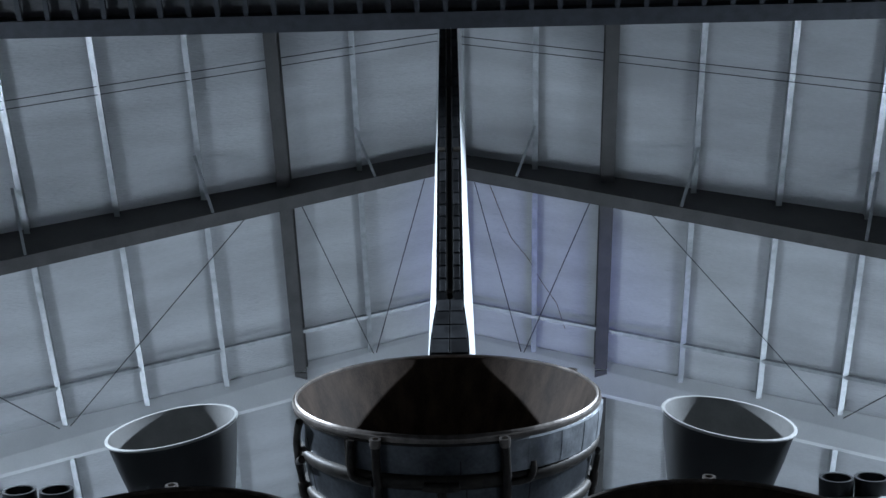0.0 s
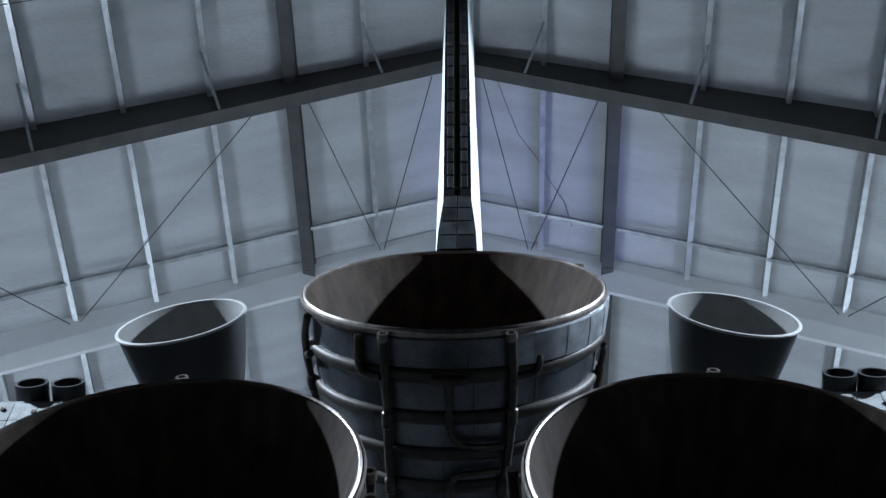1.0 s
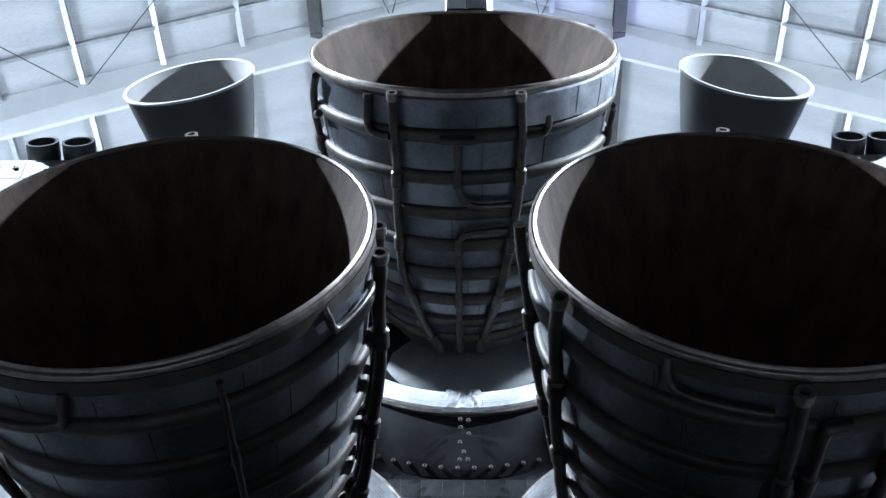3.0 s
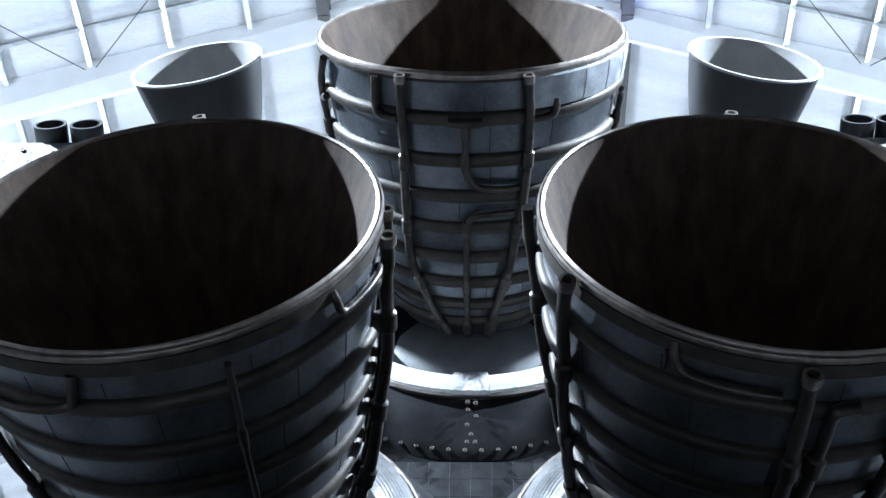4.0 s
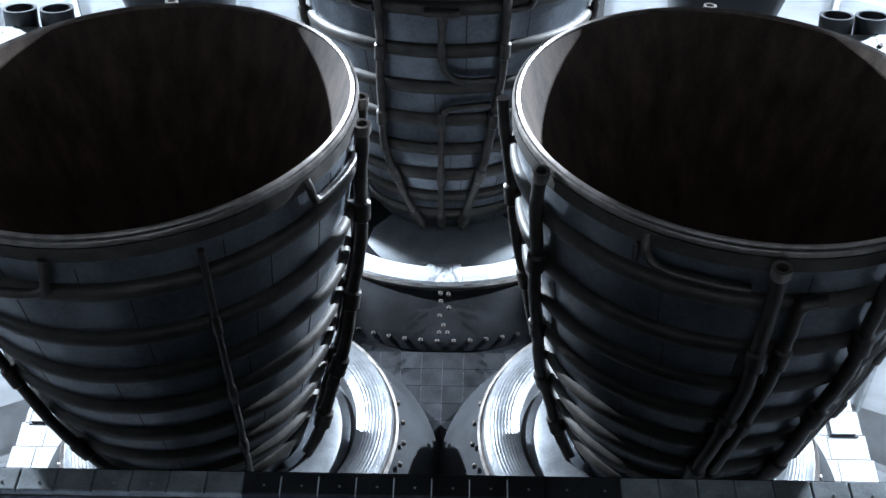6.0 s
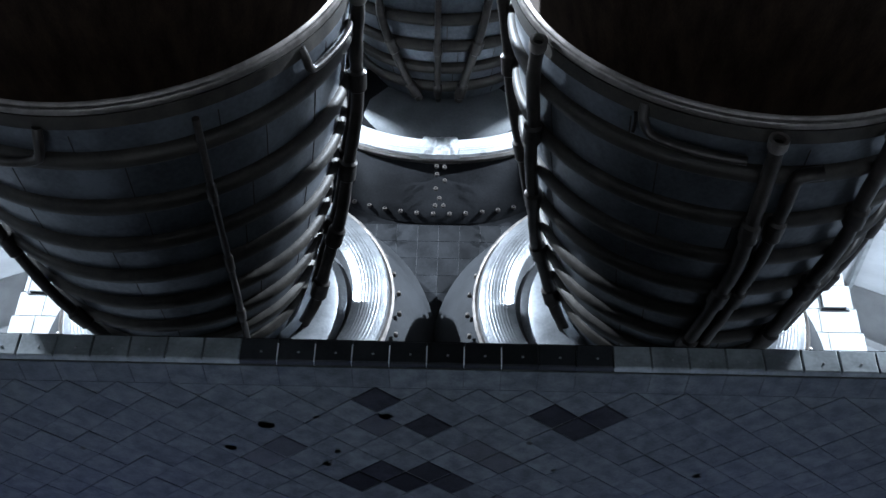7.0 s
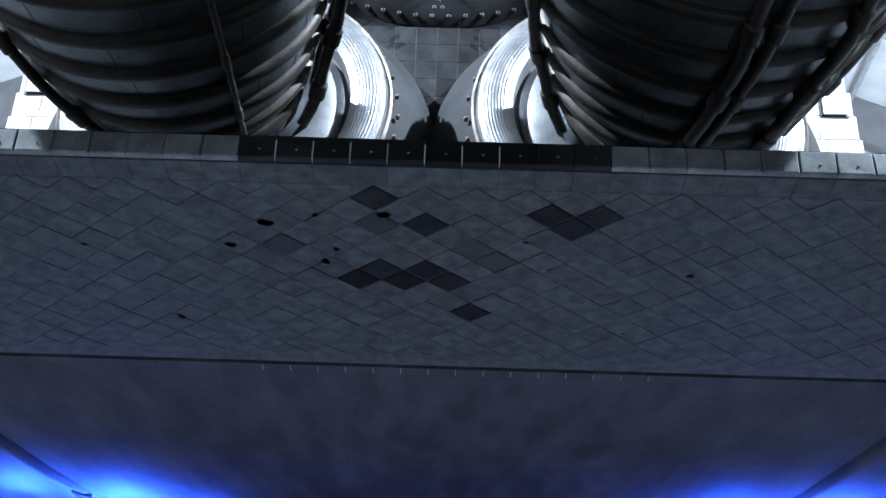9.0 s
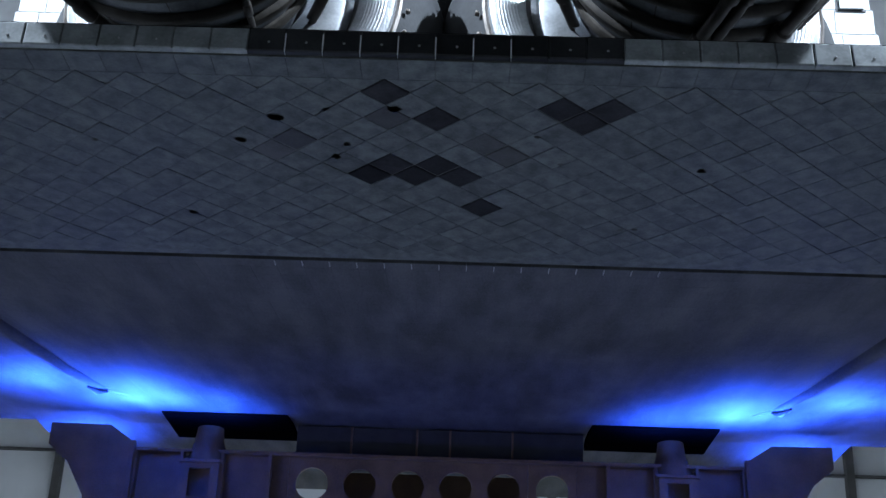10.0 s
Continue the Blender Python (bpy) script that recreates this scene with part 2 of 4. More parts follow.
for name, x0, x1, z1 in (("wall_west", -HALF - 0.3, -HALF, roof_z(-HALF)), ("wall_east", HALF, HALF + 0.3, roof_z(HALF))):
    tagged(part(name, box(x0, BACK, 0, x1, FRONT, z1 - 0.14), M_WALL), "white sheet side wall of the hall", "wall", kind="structure")
for name, y0, y1 in (("wall_south", BACK - 0.3, BACK), ("wall_north", FRONT, FRONT + 0.3)):
    bm = prism([(-HALF - 0.3, 0), (HALF + 0.3, 0), (HALF + 0.3, eave_r - 0.02), (RIDGE_X, RIDGE_Z - 0.02), (-HALF - 0.3, eave_l - 0.02)], 1, y0, y1)
    if name == "wall_south":
        # Never in view; its dark grey is set to hold down bounce light.
        tagged(part(name, bm, M_BACKWALL), "unseen gable wall behind the viewer, dark to limit bounce light", "wall", kind="structure")
    else:
        tagged(part(name, bm, M_WALL), "white sheet gable wall of the hall", "wall", kind="structure")


def rafter(y, material, label, shade=0.8, taper=0.1):
    """A tapered frame girder: web, top and bottom flange, both slopes."""
    ob = thing("roof_girder", label, "girder", kind="structure")
    for sx in (-1, 1):
        xe = sx * HALF
        d0, d1 = shade, shade + taper * HALF
        zt0, zt1 = RIDGE_Z - 0.02, roof_z(xe) - 0.02
        pts = [(RIDGE_X, zt0), (xe, zt1), (xe, zt1 - d1), (RIDGE_X, zt0 - d0)]
        part("web", prism(pts, 1, y, y + 0.02), material, ob)
        low = [(RIDGE_X, zt0 - d0), (xe, zt1 - d1), (xe, zt1 - d1 - 0.035), (RIDGE_X, zt0 - d0 - 0.035)]
        part("flange", prism(low, 1, y - 0.10, y + 0.11), material, ob)
    return ob


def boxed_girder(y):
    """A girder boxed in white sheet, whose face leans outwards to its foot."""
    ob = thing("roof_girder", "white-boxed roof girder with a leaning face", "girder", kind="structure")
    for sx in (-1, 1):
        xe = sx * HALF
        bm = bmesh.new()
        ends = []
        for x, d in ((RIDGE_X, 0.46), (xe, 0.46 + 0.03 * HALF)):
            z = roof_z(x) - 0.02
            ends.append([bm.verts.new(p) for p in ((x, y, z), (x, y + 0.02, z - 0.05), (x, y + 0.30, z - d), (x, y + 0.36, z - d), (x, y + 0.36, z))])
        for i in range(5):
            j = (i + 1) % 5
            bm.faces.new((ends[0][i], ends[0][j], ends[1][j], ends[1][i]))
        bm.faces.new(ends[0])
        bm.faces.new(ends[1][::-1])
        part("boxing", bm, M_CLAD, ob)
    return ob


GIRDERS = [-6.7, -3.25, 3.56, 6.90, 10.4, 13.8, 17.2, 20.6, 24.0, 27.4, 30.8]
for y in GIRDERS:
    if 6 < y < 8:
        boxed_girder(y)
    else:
        # Colour carries the light: dark for shaded near faces, grey for dimmer far girders.
        rafter(y, M_DARKSTEEL if y < 6 else M_GREY, "tapered steel roof girder, shade put into its dark colour" if y < 6 else "tapered steel roof girder, weaker light put into its grey", 0.68, 0.08)


def zed(x, y0, y1, depth=0.20, wide=0.055):
    """A Z-shaped purlin under the roof."""
    z = roof_z(x) - 0.004
    bm = box(x - 0.006, y0, z - depth, x + 0.006, y1, z)
    box(x + 0.006, y0, z - depth, x + wide, y1, z - depth + 0.012, bm)
    box(x - 0.012 - wide * 0.3, y0, z - depth, x - 0.006, y1, z - depth + 0.03, bm)
    return bm


PURLINS = [-13.4, -12.2, -11.0, -9.8, -8.6, -7.42, -6.22, -5.03, -3.83, -1.53, 0.12, 1.24, 3.56, 4.72, 5.87, 7.05, 8.2, 9.4, 10.6, 11.8, 13.0]
for x in (0.2 + 0.989 * (v - 0.2) for v in PURLINS):
    ob = tagged(new("purlin"), "galvanised steel roof purlin", "purlin", "roof purlins", "structure")
    for a, b in zip([BACK] + GIRDERS, GIRDERS + [FRONT]):
        part("purlin_length", zed(x, a + (0.362 if 6 < a < 8 else 0.022), b - 0.002), M_PURLIN, ob)
for x in (-2.62, 2.31):
    z = roof_z(x)
    ob = tagged(new("strut_beam"), "dark primed steel strut beam under the roof", "beam", "strut beams", "structure")
    for a, b in zip([BACK] + GIRDERS, GIRDERS + [FRONT]):
        bm = box(x - 0.10, a + 0.022, z - 0.30, x + 0.10, b - 0.002, z - 0.28)
        box(x - 0.006, a + 0.022, z - 0.28, x + 0.006, b - 0.002, z - 0.06, bm)
        box(x - 0.10, a + 0.022, z - 0.09, x + 0.10, b - 0.002, z - 0.06, bm)
        part("beam_length", bm, M_DARKSTEEL, ob)
# Angle bridging and conduits across the slope.
for y, r, label, m in ((1.54, 0.007, "thin dark conduit under the roof", M_CABLE), (1.66, 0.007, "thin dark conduit under the roof", M_CABLE)):
    bm = tube([(-HALF, y, roof_z(-HALF) - 0.21), (RIDGE_X, y, RIDGE_Z - 0.21), (HALF, y, roof_z(HALF) - 0.21)], r, 6)
    tagged(part("conduit", bm, m), label, "conduit", "roof conduits")
for y in (6.21, 9.63, 13.0):
    for sx in (-1, 1):
        xe = sx * HALF
        pts = [(RIDGE_X, RIDGE_Z - 0.14), (xe, roof_z(xe) - 0.14), (xe, roof_z(xe) - 0.21), (RIDGE_X, RIDGE_Z - 0.21)]
        tagged(part("bridging_angle", prism(pts, 1, y - 0.03, y + 0.03), M_PURLIN), "galvanised bridging angle across the purlins", "bridging", "bridging angles", "structure")
# Flange braces from the purlins to the girders' bottom flanges.
for y in (3.58,):
    for x in (-8.6, -6.22, -3.83, -1.53, 1.24, 3.56, 5.87, 8.2):
        depth = 0.68 + 0.08 * abs(x - RIDGE_X)
        inward = 0.32 if x < 0 else -0.32
        top, low = (x, y - 0.75, roof_z(x) - 0.19), (x + inward, y - 0.07, roof_z(x + inward) - depth + 0.02)
        tagged(part("flange_brace", tube([top, low], 0.028, 4), M_PURLIN), "galvanised flange brace from purlin to girder", "brace", "flange braces", "structure")
# Rod bracing between the girders.
for a, b in (((-3.15, 3.9), (-6.05, 6.9)), ((-2.4, 3.9), (-1.45, 6.9)), ((-0.5, 3.9), (-1.40, 6.9)), ((2.88, 3.9), (5.72, 6.9)), ((2.08, 3.9), (1.08, 6.9)),
             ((0.3, 3.9), (1.03, 6.9)), ((-8.8, 3.9), (-6.2, 6.9)), ((8.6, 3.9), (5.85, 6.9)), ((-5.9, 10.2), (-8.8, 7.2)), ((5.6, 10.2), (8.3, 7.2))):
    bm = tube([(a[0], a[1], roof_z(a[0]) - 0.26), (b[0], b[1], roof_z(b[0]) - 0.26)], 0.009, 6)
    tagged(part("brace_rod", bm, M_CABLE), "thin dark brace rod under the roof", "brace rod", "brace rods", "structure")
# Wall columns and girts.
for sx in (-1, 1):
    for y in GIRDERS:
        zt = roof_z(sx * HALF) - 0.9
        tagged(part("wall_column", box(sx * (HALF - 0.45), y - 0.1, 0, sx * (HALF - 0.005), y + 0.1, zt), M_DARKSTEEL), "dark primed steel wall column", "column", "wall columns", "structure")
    for z in (1.2, 2.9, 4.6, 6.3, 8.0, 9.7, 11.4):
        tagged(part("wall_girt", box(sx * (HALF - 0.12), BACK, z, sx * (HALF - 0.004), FRONT, z + 0.08), M_DARKSTEEL), "dark steel wall girt", "girt", "wall girts", "structure")
for k in range(9):
    x = -12 + 3 * k
    tagged(part("wall_column", box(x - 0.12, FRONT - 0.3, 0, x + 0.12, FRONT - 0.005, roof_z(x) - 0.2), M_DARKSTEEL), "dark primed steel wall column", "column", "wall columns", "structure")
for z in (1.2, 2.9, 4.6, 6.3, 8.0, 9.7, 11.4):
    tagged(part("wall_girt", box(-HALF, FRONT - 0.14, z, HALF, FRONT - 0.004, z + 0.08), M_DARKSTEEL), "dark steel wall girt", "girt", "wall girts", "structure")

# Ladder tray that crosses the hall overhead.
tray = thing("cable_tray", "dark steel ladder cable tray crossing the hall", "cable tray")
TZ = 14.5
XA, XB = -HALF, HALF
part("side_rail", box(XA, -0.64, TZ, XB, -0.46, TZ + 0.12), M_TRAY, tray)
part("side_rail", box(XA, -1.34, TZ, XB, -1.20, TZ + 0.12), M_TRAY, tray)
first = part("rung", box(-0.025, -1.20, TZ + 0.012, 0.025, -0.64, TZ + 0.06), M_TRAY, tray)
for k in range(1, 100):
    share("rung", first.data, tray, Matrix.Translation(((k + 1) // 2 * 0.295 * (1 if k % 2 else -1), 0, 0)))
part("tray_cover", box(XA, -1.35, TZ + 0.122, XB, -0.45, TZ + 0.126), M_CABLE, tray)

# Unseen flood and added fill lamps hung from the roof, added uplights on poles.
for kind, lamps in (("flood_lamp", FLOODS + FILL_DOWNLIGHTS), ("uplight_lamp", FILL_UPLIGHTS)):
    for eye, target in lamps:
        m = look(eye, target)
        ob = thing(kind, "unseen black lamp hung on a roof pole" if kind == "flood_lamp" else "added unseen black fill lamp on a floor pole", "lamp", m, group="hall lamps")
        part("housing", lathe([(0.02, 0.55), (0.30, 0.5), (0.34, 0.36), (0.36, 0.36), (0.36, 0.34), (0.02, 0.34)], 24), M_LAMP, ob)
        inv = m.inverted()
        back = Vector(eye) + 0.5 * (Vector(eye) - Vector(target)).normalized()
        end = Vector((back.x, back.y, roof_z(back.x) if kind == "flood_lamp" else 0.0))
        part("pole", tube([inv @ end, inv @ back], 0.04, 8), M_LAMP, ob)

# ---- orbiter ----
orbiter = thing("space_orbiter", "white and black tiled space orbiter seen from behind", "spacecraft")

BELL = [(1.150, 0.0), (1.128, 0.15), (1.085, 0.45), (1.03, 0.75), (0.965, 1.05), (0.89, 1.35), (0.805, 1.65), (0.71, 1.95), (0.605, 2.25), (0.49, 2.52), (0.36, 2.75)]


def bell_r(s):
    return float(np.interp(s, [z for r, z in BELL], [r for r, z in BELL]))


def on_bell(theta, s, off=0.0):
    a = radians(theta)
    r = bell_r(s) + 0.03 + off
    return Vector((r * math.cos(a), r * math.sin(a), s))


RINGS = [0.33, 0.66, 0.96, 1.24, 1.51, 1.76, 1.98, 2.17]


def line_on_bell(stops, rad, n=8):
    """A smooth line through (angle, depth, lift) stops on a bell, lifted off its wall by its own radius."""
    pts = [Vector(p) for p in stops]
    pts = [pts[0] * 2 - pts[1]] + pts + [pts[-1] * 2 - pts[-2]]
    out = []
    for a, b, c, d in zip(pts, pts[1:], pts[2:], pts[3:]):
        for k in range(n):
            t = k / n
            out.append(0.5 * (2 * b + (c - a) * t + (2 * a - 5 * b + 4 * c - d) * t * t + (3 * b - a - 3 * c + d) * t ** 3))
    out.append(pts[-2])
    return [on_bell(v.x, max(v.y, -0.03), v.z + rad) for v in out], [v.y for v in out]


def main_engine(at, label, pipes, lines, band):
    """A regenerative bell: wall, lining, rim, hat bands, coolant pipes over the bands, bent drain lines."""
    ob = new("engine_bell")
    ob.parent, ob.matrix_basis = orbiter, at
    tagged(ob, label)
    outer = [(r + 0.03, z) for r, z in BELL]
    inner = [(r, z) for r, z in BELL[::-1]]
    part("bell_wall", lathe(outer, 128), M_BELL, ob, "blue-grey metal bell panels", True)
    part("bell_lining", lathe(inner + [(0.02, 2.75)], 128), M_INNER, ob, "brown metal bell lining", True)
    part("rim", lathe([(1.148, 0.02), (1.150, -0.015), (1.158, -0.024), (1.167, -0.016), (1.171, 0.002), (1.178, -0.006), (1.187, 0.0), (1.190, 0.018), (1.184, 0.034), (1.16, 0.04)], 160, closed=True), M_RIM, ob, "worn bare metal double rim", True)
    part("rim_band", lathe([(1.165, 0.036), (1.186, 0.040), (1.183, band), (1.16, band + 0.008)], 128), M_RING, ob, "brown metal rim band", True)
    for s in RINGS:
        prof = []
        for u, h in ((-0.062, -0.012), (-0.052, 0.016), (-0.030, 0.036), (0.0, 0.042), (0.030, 0.036), (0.052, 0.016), (0.062, -0.012)):
            prof.append((bell_r(s + u) + 0.03 + h, s + u))
        part("stiffening_ring", lathe(prof, 112), M_RING, ob, "", True)
    # welded panel seams between the bands
    for s0, s1 in zip([0.12] + RINGS, RINGS + [2.34]):
        for j in range(5):
            th = 20 + j * 33 + random.uniform(-9, 9)
            pts = [on_bell(th, s0 + 0.05 + (s1 - s0 - 0.10) * v / 4, -0.001) for v in range(5)]
            part("panel_seam", tube(pts, 0.004, 5), M_RING, ob)
    for stops, rad, mouth in pipes:
        pts, depth = line_on_bell(stops, rad)
        axis = [Vector((p.x, p.y, 0)).normalized() for p in pts]
        pts = [p + q * (0.026 + 0.006 * math.sin(9 * v)) for p, q, v in zip(pts, axis, depth)]
        rads = [rad * (0.92 + 0.04 * math.sin(v * 31) + 0.03 * random.random()) for v in depth]
        pipe = part("coolant_pipe", tube(pts, rads, 12), M_PIPE, ob, "dark metal coolant pipe", True)
        # sleeves where the pipe is clamped to a band
        for s in RINGS[1::2]:
            if depth[0] + 0.1 < s < depth[-1] - 0.05:
                i = min(range(len(depth)), key=lambda k: abs(depth[k] - s))
                i = max(1, min(len(pts) - 2, i))
                way = (pts[i + 1] - pts[i - 1]).normalized()
                ends = [pts[i] + way * v for v in (-0.07, -0.055, 0.055, 0.07)]
                part("sleeve", tube(ends, [rad * 0.95, rad * 1.32, rad * 1.32, rad * 0.95], 12), M_PIPE, pipe, "", True)
        if mouth:
            turn = (pts[1] - pts[0]).to_track_quat("Z", "Y").to_matrix().to_4x4()
            bm = lathe([(rad * 1.18, -0.03), (rad * 1.18, 0.02), (rad * 0.98, 0.035), (rad * 0.72, 0.035), (rad * 0.72, -0.03)], 16, closed=True)
            part("pipe_mouth", bm, M_RIM, ob, "bare metal pipe mouth", True, Matrix.Translation(pts[0]) @ turn)
    for stops, rad in lines:
        part("drain_line", tube(line_on_bell(stops, rad, 6)[0], rad, 10), M_PIPE, ob, "bent metal drain line", True)
    return ob


UPPER = aim(0.0, 1.0, 9.944, 18.46, 0)
LEFT = aim(-1.585, -0.04, 6.592, 10.7, -3.2)
RIGHT = aim(1.585, -0.04, 6.592, 10.7, 3.2)
upper = main_engine(UPPER, "upper main engine bell with ring bands and pipes",
                    [([(112.6, 0.03, 0), (113.4, 0.35, 0), (114.4, 0.68, 0), (117.5, 1.15, 0), (119.6, 1.49, 0), (117, 1.81, 0), (113.5, 2.03, 0), (106, 2.28, 0)], 0.034, True),
                     ([(70.4, 0.03, 0), (69, 0.35, 0), (68.6, 0.70, 0), (69.3, 1.1, 0), (70.8, 1.46, 0), (73.3, 1.79, 0), (78.2, 2.13, 0), (80, 2.28, 0)], 0.034, True),
                     ([(152, 0.04, -0.02), (158, 0.22, -0.01), (164, 0.46, 0), (166, 0.75, 0), (166, 1.3, 0), (165, 2.2, 0)], 0.030, False),
                     ([(17, 0.36, 0), (12, 0.5, 0), (10, 1.2, 0), (10, 2.2, 0)], 0.026, False),
                     ([(91, 0.36, 0), (91.4, 0.52, 0), (91.4, 0.70, 0), (90.2, 0.80, 0), (86.5, 0.865, 0), (79, 0.885, 0), (71, 0.885, 0)], 0.027, False),
                     ([(72, 1.10, 0), (80, 1.10, 0), (87.5, 1.115, 0), (91, 1.17, 0), (91.9, 1.28, 0), (92.6, 1.7, 0), (93.3, 2.12, 0), (93.3, 2.28, 0)], 0.026, False),
                     ([(245, 0.03, 0), (245, 1.0, 0), (245, 2.2, 0)], 0.034, True), ([(-34, 0.03, 0), (-34, 1.0, 0), (-34, 2.2, 0)], 0.034, True)],
                    [([(123.3, 0.05, 0), (123.4, 0.10, 0.01), (124.3, 0.24, 0.01), (123, 0.31, 0.03), (119.5, 0.335, 0.03), (115, 0.34, 0.03)], 0.030),
                     ([(126.3, 0.05, 0), (126.6, 0.15, 0), (127.3, 0.27, 0)], 0.011),
                     ([(58.6, 0.22, 0), (58.8, 0.28, 0.02), (60.5, 0.335, 0.03), (64, 0.345, 0.03), (68, 0.345, 0.03)], 0.026),
                     ([(97, 0.335, 0.03), (94.5, 0.34, 0.035), (88, 0.34, 0.035), (85.5, 0.335, 0.03)], 0.036),
                     ([(91, 0.32, 0.03), (91.1, 0.38, 0.03), (91.2, 0.46, 0.02)], 0.034),
                     ([(166, 0.44, 0.02), (161, 0.40, 0.02), (154, 0.345, 0.03)], 0.03)], 0.055)
left = main_engine(LEFT, "lower main engine bell with ring bands and pipes",
                   [([(63, 0.14, 0), (62.5, 0.42, 0), (62, 0.8, 0), (61, 1.10, 0), (58.4, 1.72, 0), (56.4, 1.99, 0), (55, 2.3, 0)], 0.020, False),
                    ([(-3, 0.05, -0.04), (-3, 0.42, -0.03), (-3, 0.9, 0.0), (-2, 1.5, 0.02), (0, 2.2, 0.02)], 0.036, True),
                    ([(5, 0.11, -0.02), (4, 0.42, -0.01), (3, 0.65, 0.01), (3, 1.2, 0.035), (5.5, 1.75, 0.05), (9, 2.2, 0.05), (13, 2.5, 0.03), (16, 2.72, 0.0)], 0.040, True),
                    ([(152, 0.40, 0.01), (146, 0.8, 0.01), (141, 1.05, 0.01), (134, 1.37, 0.01), (124, 1.72, 0.01), (112, 2.05, 0.01)], 0.034, False),
                    ([(268, 0.03, 0), (268, 0.5, 0), (268, 1.0, 0)], 0.034, True)],
                   [([(32.8, 0.06, -0.02), (32.5, 0.12, 0.01), (31.6, 0.18, 0.015), (29.6, 0.212, 0.015), (22, 0.222, 0.015), (12, 0.228, 0.015), (8, 0.23, 0)], 0.022),
                    ([(97.4, 0.10, -0.01), (97.8, 0.17, 0.01), (98.6, 0.25, 0.02), (101, 0.30, 0.02), (110, 0.335, 0.03), (125, 0.365, 0.03)], 0.026)], 0.115)
right = main_engine(RIGHT, "lower main engine bell with ring bands and pipes",
                    [([(91.3, 0.075, 0), (90.6, 0.42, 0), (90, 0.94, 0), (91.3, 1.30, 0), (94.9, 1.74, 0), (97, 2.15, 0)], 0.040, True),
                     ([(79, 0.265, 0), (82.5, 0.275, 0), (84.3, 0.32, 0), (84.2, 0.58, 0), (85, 0.97, 0), (86.6, 1.35, 0), (89.5, 1.72, 0), (92, 2.15, 0)], 0.036, False),
                     ([(64.7, 0.08, 0), (63.2, 0.49, 0), (62, 0.80, 0), (62.3, 1.08, 0), (64, 1.6, 0), (66, 2.2, 0)], 0.042, True),
                     ([(149.6, 0.03, 0), (152.5, 0.35, 0), (153.8, 0.6, 0), (158.5, 1.05, 0), (165, 1.5, 0.005), (170, 1.85, 0.02), (170, 2.25, 0.02), (166, 2.5, 0.02), (160, 2.72, 0.0)], 0.038, True),
                     ([(186, 0.06, 0), (186, 0.5, 0), (184, 1.2, 0), (182, 2.2, 0)], 0.036, False),
                     ([(20, 0.1, 0), (20, 1.0, 0), (20, 2.2, 0)], 0.04, False), ([(271, 0.03, 0), (271, 0.5, 0), (271, 1.0, 0)], 0.034, True)],
                    [([(120.4, 0.06, -0.02), (120.0, 0.12, 0.01), (118.8, 0.18, 0.015), (116, 0.21, 0.015), (108, 0.22, 0.015), (96, 0.225, 0.015)], 0.024),
                     ([(122.4, 0.13, 0), (122.2, 0.19, 0), (122.5, 0.25, 0)], 0.009)], 0.115)
# Foil covers between the upper bell's rim and its first band, lapped one over the other.
EDGES = [69, 60.5, 53, 46, 39.5, 33, 26, 19, 12, 5]
for k, (a0, a1) in enumerate(zip(EDGES, EDGES[1:])):
    up = 0.004 * (k % 2) + random.uniform(0, 0.003)
    prof = [(1.180, 0.030), (1.198 + up, 0.045), (1.194 + up, 0.12), (1.184 + up, 0.20), (1.172 + up, 0.275), (1.145, 0.285)]
    part("foil_wrap", lathe(prof, 5, a1 - 0.4, a0 + 0.3, closed=True), M_WRAP, upper, "lapped silver-grey foil cover", False)

# Orbital bells.
def orbital(at):
    ob = new("orbital_bell")
    ob.parent, ob.matrix_basis = orbiter, at
    tagged(ob, "smaller dark bell with a pale rim")
    prof = [(0.545, 0.0), (0.50, 0.25), (0.445, 0.5), (0.38, 0.75), (0.30, 1.0), (0.20, 1.25), (0.12, 1.4)]
    part("bell_wall", lathe(prof, 72), M_OMS, ob, "matt dark grey bell wall", True)
    part("bell_lining", lathe([(r - 0.018, z) for r, z in prof[::-1]], 72), M_OMSIN, ob, "pale grey bell lining", True)
    part("rim", lathe([(0.527, 0.01), (0.530, -0.006), (0.552, -0.006), (0.557, 0.0), (0.556, 0.014), (0.545, 0.018)], 96, closed=True), M_OMSRIM, ob, "pale thin rim", True)
    return ob


orbital(aim(-2.32, 1.645, 10.47, 16.6, -8.6))
orbital(aim(2.32, 1.645, 10.47, 16.6, 8.6))

# Base plate and engine shields.
PLATE_Y = 3.05
base = part("base_plate", prism([(-2.84, 7.5), (-3.15, 4.9), (3.15, 4.9), (2.84, 7.5), (2.5, 8.6), (1.3, 9.0), (-1.3, 9.0), (-2.5, 8.6)], 1, PLATE_Y, PLATE_Y + 0.3), M_BLACKP, orbiter, "black base plate between the engines")


